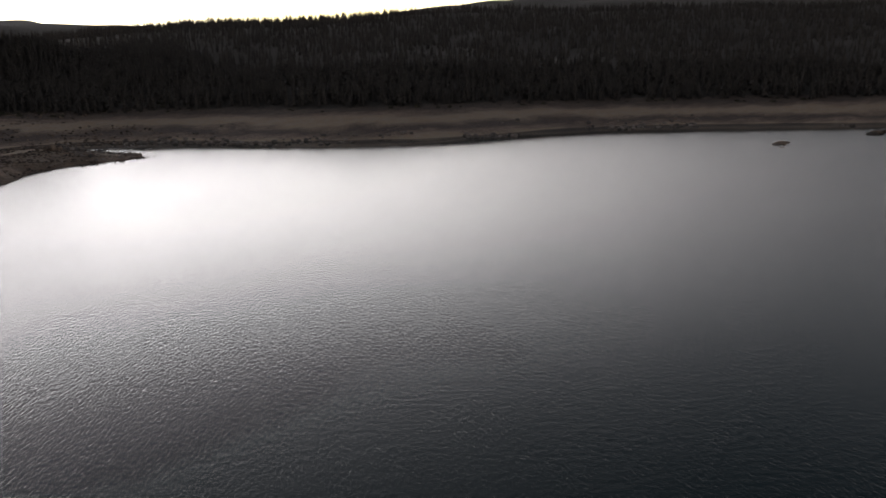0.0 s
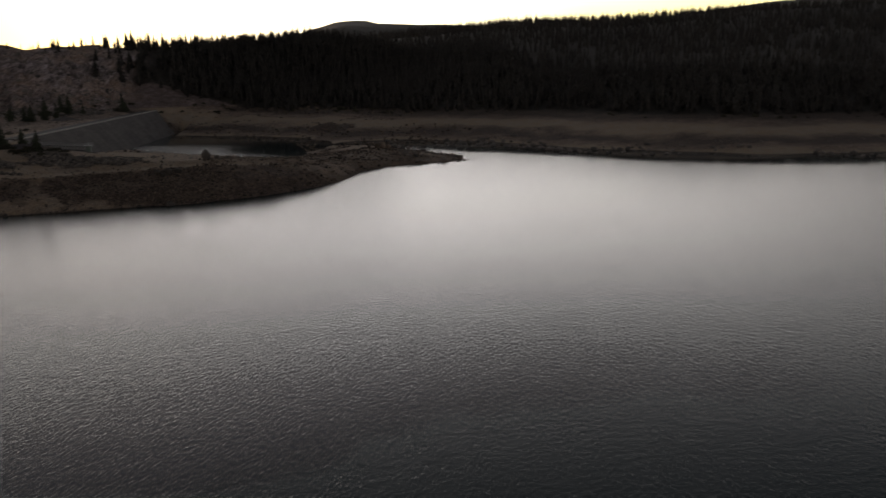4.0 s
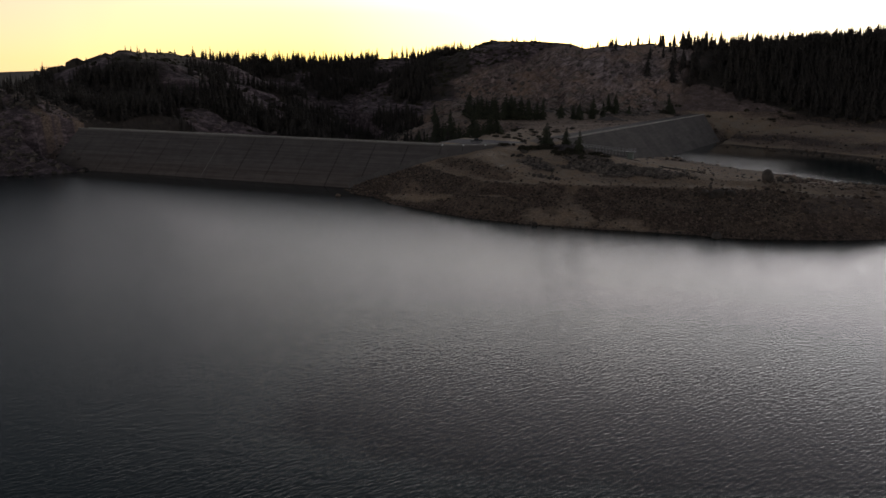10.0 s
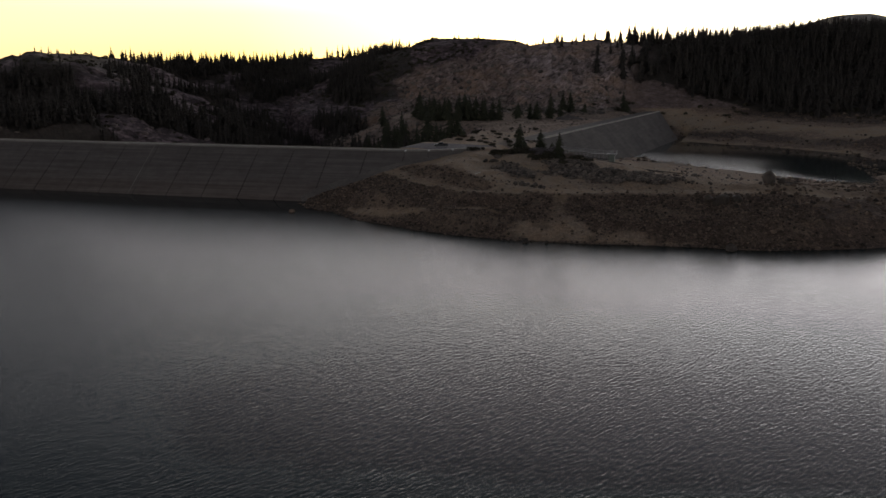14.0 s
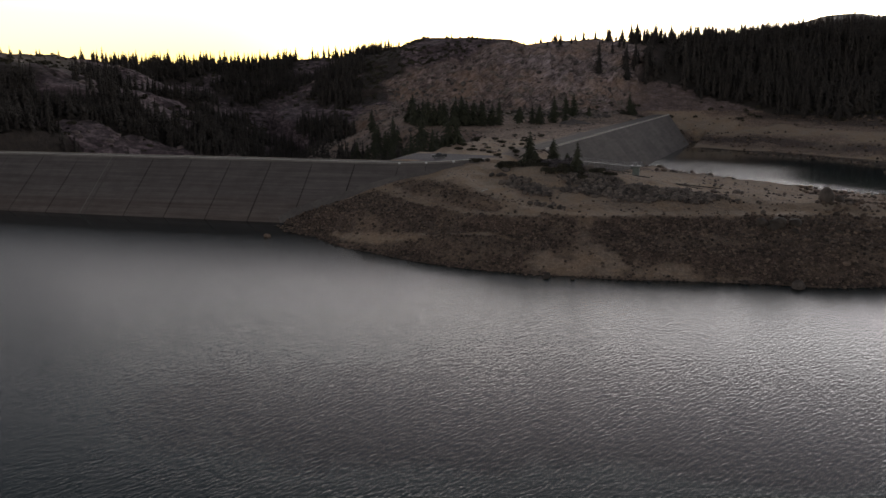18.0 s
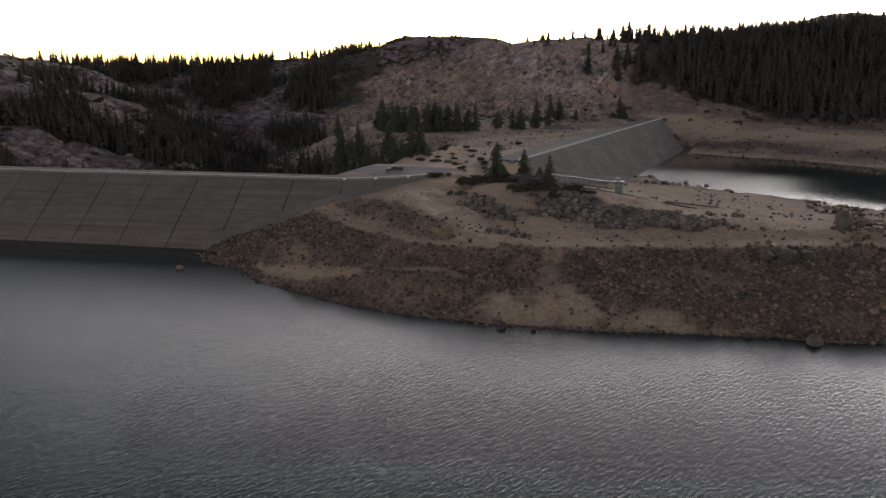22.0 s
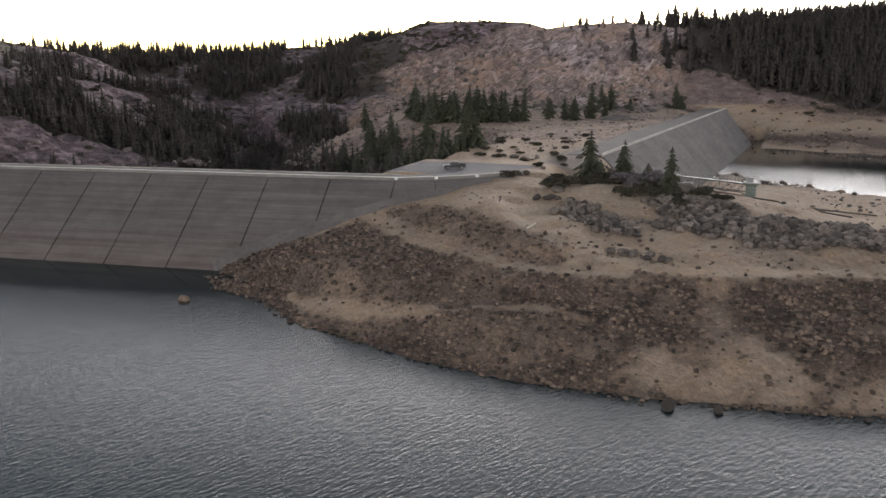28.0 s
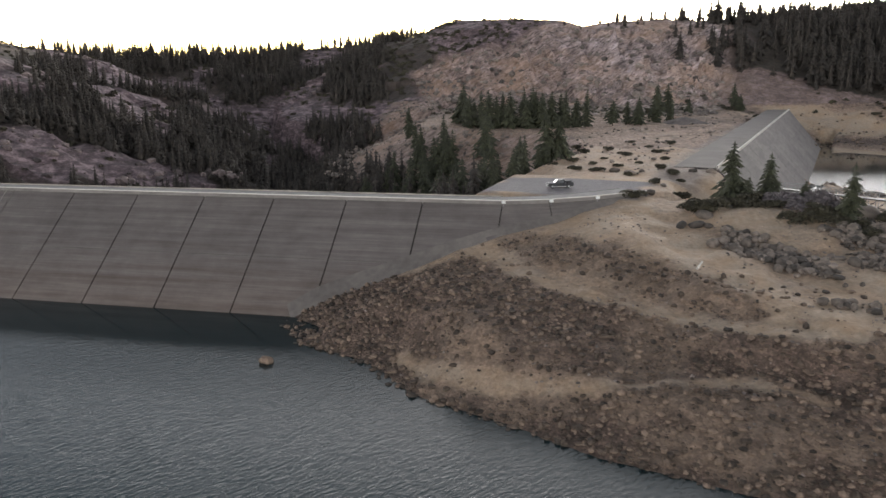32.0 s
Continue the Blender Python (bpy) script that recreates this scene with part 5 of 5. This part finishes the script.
# ---- intake footbridge and gate tower ----
bridge = tagged(new("footbridge"), "steel footbridge with dark railings leading to the gate tower", "footbridge")
BA, BB = Vector((-19.0, 196.0, 15.9)), Vector((4.2, 184.2, 15.9))
bu = (BB - BA).normalized()
bs = Vector((-bu.y, bu.x, 0))
bm = bmesh.new()
turn = Matrix.Translation((BA + BB) / 2) @ Matrix.Rotation(math.atan2(bu.y, bu.x), 4, "Z")
box(bm, (0, 0, 0), ((BB - BA).length, 1.7, 0.22), turn, 0.03)
part("deck", bm, MAT_DARKSTEEL, bridge, "dark steel deck")
for s in (-0.8, 0.8):
    for z in (0.65, 1.3):
        bm = bmesh.new()
        tube(bm, BA + bs * s + Vector((0, 0, z)), BB + bs * s + Vector((0, 0, z)), 0.05)
        part("rail", bm, MAT_STEEL, bridge)
    bm = bmesh.new()
    tube(bm, BA + bs * s + Vector((0, 0, -1.9)), BB + bs * s + Vector((0, 0, -1.9)), 0.09)
    part("chord", bm, MAT_DARKSTEEL, bridge)
    n = 14
    for k in range(n + 1):
        p = BA.lerp(BB, k / n) + bs * s
        bm = bmesh.new()
        tube(bm, p + Vector((0, 0, -1.9)), p + Vector((0, 0, 1.3)), 0.055)
        part("post", bm, MAT_STEEL, bridge)
        if k < n:
            bm = bmesh.new()
            q = BA.lerp(BB, (k + 1) / n) + bs * s
            tube(bm, p + Vector((0, 0, -1.9)), q + Vector((0, 0, -0.1)), 0.04)
            part("brace", bm, MAT_DARKSTEEL, bridge)
for f in (0.0, 0.33, 0.66):
    p = BA.lerp(BB, f)
    zg = min(ground_z(p.x, p.y) - 0.4, p.z - 2.2)
    bm = bmesh.new()
    box(bm, (p.x, p.y, (zg + p.z - 1.9) / 2), (0.9, 0.9, p.z - 1.9 - zg), None, 0.05)
    part("pier", bm, MAT_CONC, bridge, "pale concrete pier")
tower = tagged(new("gate_tower"), "green steel gate tower with a railed platform on top", "tower")
TX, TY = 5.6, 183.4
tz = ground_z(TX, TY)
bm = bmesh.new()
vs = box(bm, (TX, TY, (tz - 0.4 + 15.6) / 2), (2.1, 2.1, 15.6 - tz + 0.4), None, 0.08)
part("shaft", bm, MAT_GREEN, tower)
bm = bmesh.new()
bmesh.ops.create_cone(bm, cap_ends=True, segments=4, radius1=1.5, radius2=2.3, depth=0.7, matrix=Matrix.Translation((TX, TY, 15.9)) @ Matrix.Rotation(math.pi / 4, 4, "Z"))
part("flare", bm, MAT_GREEN, tower)
bm = bmesh.new()
box(bm, (TX, TY, 16.35), (3.6, 3.4, 0.2), None, 0.03)
part("platform", bm, MAT_STEEL, tower, "grey steel platform")
for sx, sy in ((-1, -1), (1, -1), (1, 1), (-1, 1), (0, -1), (0, 1), (1, 0)):
    bm = bmesh.new()
    tube(bm, (TX + 1.7 * sx, TY + 1.6 * sy, 16.4), (TX + 1.7 * sx, TY + 1.6 * sy, 17.6), 0.045)
    part("rail_post", bm, MAT_STEEL, tower)
for (ax, ay), (cx, cy) in (((-1, -1), (1, -1)), ((1, -1), (1, 1)), ((1, 1), (-1, 1))):
    for z in (17.0, 17.6):
        bm = bmesh.new()
        tube(bm, (TX + 1.7 * ax, TY + 1.6 * ay, z), (TX + 1.7 * cx, TY + 1.6 * cy, z), 0.04)
        part("rail", bm, MAT_STEEL, tower)
bm = bmesh.new()
box(bm, (TX - 0.3, TY, 16.95), (1.2, 0.9, 1.0), None, 0.08)
part("hoist_box", bm, MAT_STEEL, tower, "small grey hoist housing")
# timbers washed up beside the tower
for x0, y0, x1, y1, r in ((-3, 172, 11, 176, 0.22), (8, 183, 19, 180, 0.25), (9, 186, 24, 184, 0.2), (10, 190, 27, 190, 0.25), (12, 179, 26, 181, 0.2), (18, 192, 33, 197, 0.22)):
    bm = bmesh.new()
    tube(bm, (x0, y0, ground_z(x0, y0) + r * 0.8), (x1, y1, ground_z(x1, y1) + r * 0.8), r, r * 0.7, 8)
    me = bpy.data.meshes.new("timber")
    bm.to_mesh(me)
    bm.free()
    me.materials.append(MAT_DARKWOOD)
    tagged(new("timber", me), "long dark weathered timber lying on bare ground", "timber", "timbers beside the gate tower")
# bleached log on the slope
bm = bmesh.new()
tube(bm, (-32.5, 134.6, ground_z(-32.5, 134.6) + 0.2), (-32.0, 138.8, ground_z(-32.0, 138.8) + 0.2), 0.2, 0.14, 8)
me = bpy.data.meshes.new("log")
bm.to_mesh(me)
bm.free()
me.materials.append(MAT_WOOD)
tagged(new("log", me), "short bleached log lying on sandy ground", "log")


# ---- pickup truck on the car park ----
def wheel(parent, x, y):
    m = Matrix.Translation((x, y, 0.4)) @ Matrix.Rotation(math.pi / 2, 4, "X")
    bm = bmesh.new()
    r = bmesh.ops.create_cone(bm, cap_ends=True, segments=20, radius1=0.4, radius2=0.4, depth=0.27, matrix=m)
    bmesh.ops.bevel(bm, geom=[e for e in bm.edges if len(e.link_faces) == 2 and e.calc_face_angle() > 1], offset=0.05, segments=2, affect="EDGES")
    w = part("wheel", bm, MAT_TYRE, parent, "black rubber tyre")
    bm = bmesh.new()
    bmesh.ops.create_cone(bm, cap_ends=True, segments=16, radius1=0.23, radius2=0.23, depth=0.3, matrix=m)
    part("rim", bm, MAT_STEEL, w, "grey steel rim")


truck = tagged(new("pickup_truck"), "dark pickup truck with a pale hood parked on asphalt", "pickup truck")


def hull(outline, w0, w1, bevel=0.06):
    """A solid from a side outline of (x, z); narrower at the top."""
    bm = bmesh.new()
    zs = [z for _, z in outline]
    rows = []
    for side in (-1, 1):
        rows.append([bm.verts.new((x, side * (w0 + (w1 - w0) * (z - min(zs)) / max(0.01, max(zs) - min(zs))) / 2, z)) for x, z in outline])
    n = len(outline)
    bm.faces.new(rows[0])
    bm.faces.new(list(reversed(rows[1])))
    for k in range(n):
        bm.faces.new([rows[0][(k + 1) % n], rows[0][k], rows[1][k], rows[1][(k + 1) % n]])
    bmesh.ops.bevel(bm, geom=list(bm.edges), offset=bevel, segments=2, affect="EDGES")
    bmesh.ops.recalc_face_normals(bm, faces=bm.faces)
    return bm


part("body", hull([(-2.75, 0.45), (2.6, 0.45), (2.7, 0.85), (2.6, 1.02), (-2.75, 1.05)], 1.95, 1.85), MAT_CARDARK, truck)
part("hood", hull([(1.05, 1.0), (2.55, 0.98), (2.45, 1.12), (1.05, 1.2)], 1.8, 1.65, 0.04), MAT_CARSILVER, truck, "pale silver hood")
part("cab", hull([(-1.0, 1.03), (1.25, 1.05), (0.55, 1.78), (-0.85, 1.82)], 1.84, 1.5), MAT_CARDARK, truck)
part("windscreen", hull([(1.22, 1.16), (1.17, 1.1), (0.58, 1.72), (0.66, 1.74)], 1.6, 1.4, 0.01), MAT_GLASS, truck, "tinted glass")
for sy in (-1, 1):
    bm = hull([(-0.75, 1.2), (0.85, 1.2), (0.45, 1.68), (-0.7, 1.7)], 0.05, 0.05, 0.01)
    bmesh.ops.rotate(bm, verts=bm.verts, cent=(0, 0, 1.2), matrix=Matrix.Rotation(sy * 0.22, 3, "X"))
    bmesh.ops.translate(bm, verts=bm.verts, vec=(0, sy * 0.9, 0))
    part("side_window", bm, MAT_GLASS, truck, "tinted glass")
    part("bed_wall", hull([(-2.72, 1.03), (-1.05, 1.03), (-1.05, 1.28), (-2.72, 1.28)], 0.1, 0.1, 0.03), MAT_CARDARK, truck).location = (0, sy * 0.86, 0)
    bm = bmesh.new()
    box(bm, (2.66, sy * 0.72, 0.88), (0.1, 0.36, 0.18), None, 0.03)
    part("headlight", bm, MAT_WHITE, truck, "clear headlight")
    for wx in (-1.75, 1.7):
        wheel(truck, wx, sy * 0.86)
bm = bmesh.new()
box(bm, (2.74, 0, 0.55), (0.14, 1.85, 0.24), None, 0.05)
part("bumper", bm, MAT_STEEL, truck, "grey steel bumper")
truck.matrix_world = Matrix.Translation((-62.7, 177.9, ground_z(-62.7, 177.9))) @ Matrix.Rotation(radians(203), 4, "Z")

# marker plates over the joints of the dam's short arm
for k in (1, 2, 3):
    q, uq = on_line(k, 0.1 if k > 1 else 0.0)
    marker = tagged(new("marker_post"), "small white marker plate on a post at the parapet", "marker post", "markers on the dam")
    bx, by = q + uq * 0.85
    bm = bmesh.new()
    tube(bm, (bx, by, CREST - 0.8), (bx, by, CREST + 0.5), 0.05)
    part("post", bm, MAT_STEEL, marker)
    bm = bmesh.new()
    box(bm, (bx + uq.x * 0.08, by + uq.y * 0.08, CREST + 0.3), (0.75, 0.12, 0.5), Matrix(), 0.02)
    part("plate", bm, MAT_WHITE, marker, "white painted plate")

# gravel mound on the terrace
g4 = np.random.RandomState(81)
mx, my, mz = -50.5, 356.0, ground_z(-50.5, 356.0)
rings, around = 9, 28
mv, mf = [(mx, my, mz + 2.4)], []
for k in range(1, rings + 1):
    for j in range(around):
        f, a = k / rings, 2 * math.pi * j / around
        w = 1 + 0.12 * math.sin(3 * a + 1) + 0.06 * g4.normal()
        px, py = mx + 9.5 * f * w * math.cos(a), my + 7 * f * w * math.sin(a)
        mv.append((px, py, mz - 0.3 + 2.7 * (1 - f ** 1.3) + 0.12 * g4.normal() * (f < 1)))
mf += [[0, 1 + j, 1 + (j + 1) % around] for j in range(around)]
for k in range(rings - 1):
    a0, b0 = 1 + k * around, 1 + (k + 1) * around
    mf += [[a0 + j, b0 + j, b0 + (j + 1) % around, a0 + (j + 1) % around] for j in range(around)]
MAT_GRAVEL = plain("dark_gravel", (0.07, 0.058, 0.055), (0.16, 0.135, 0.125), 2.5, 0.95, bump_d=0.1)
tagged(new("gravel_mound", mesh_of("gravel_mound", mv, mf, MAT_GRAVEL, True)), "low mound of dark grey gravel on the terrace", "gravel mound")

p, r = spread(9000, -20, 330, 250, 500, lambda x, y, g: (bank_d(x, y) > 4) & (covers(x, y, height(x, y))["rubble"] > 0.3) & (outside(x, y, POOL) < 130), 91, 0.25, 1.5, 3.0)
rubble("pool_bank_stones", p, r, "brown stones in bands on the bank above the pool", 92, MAT_DARKROCK)
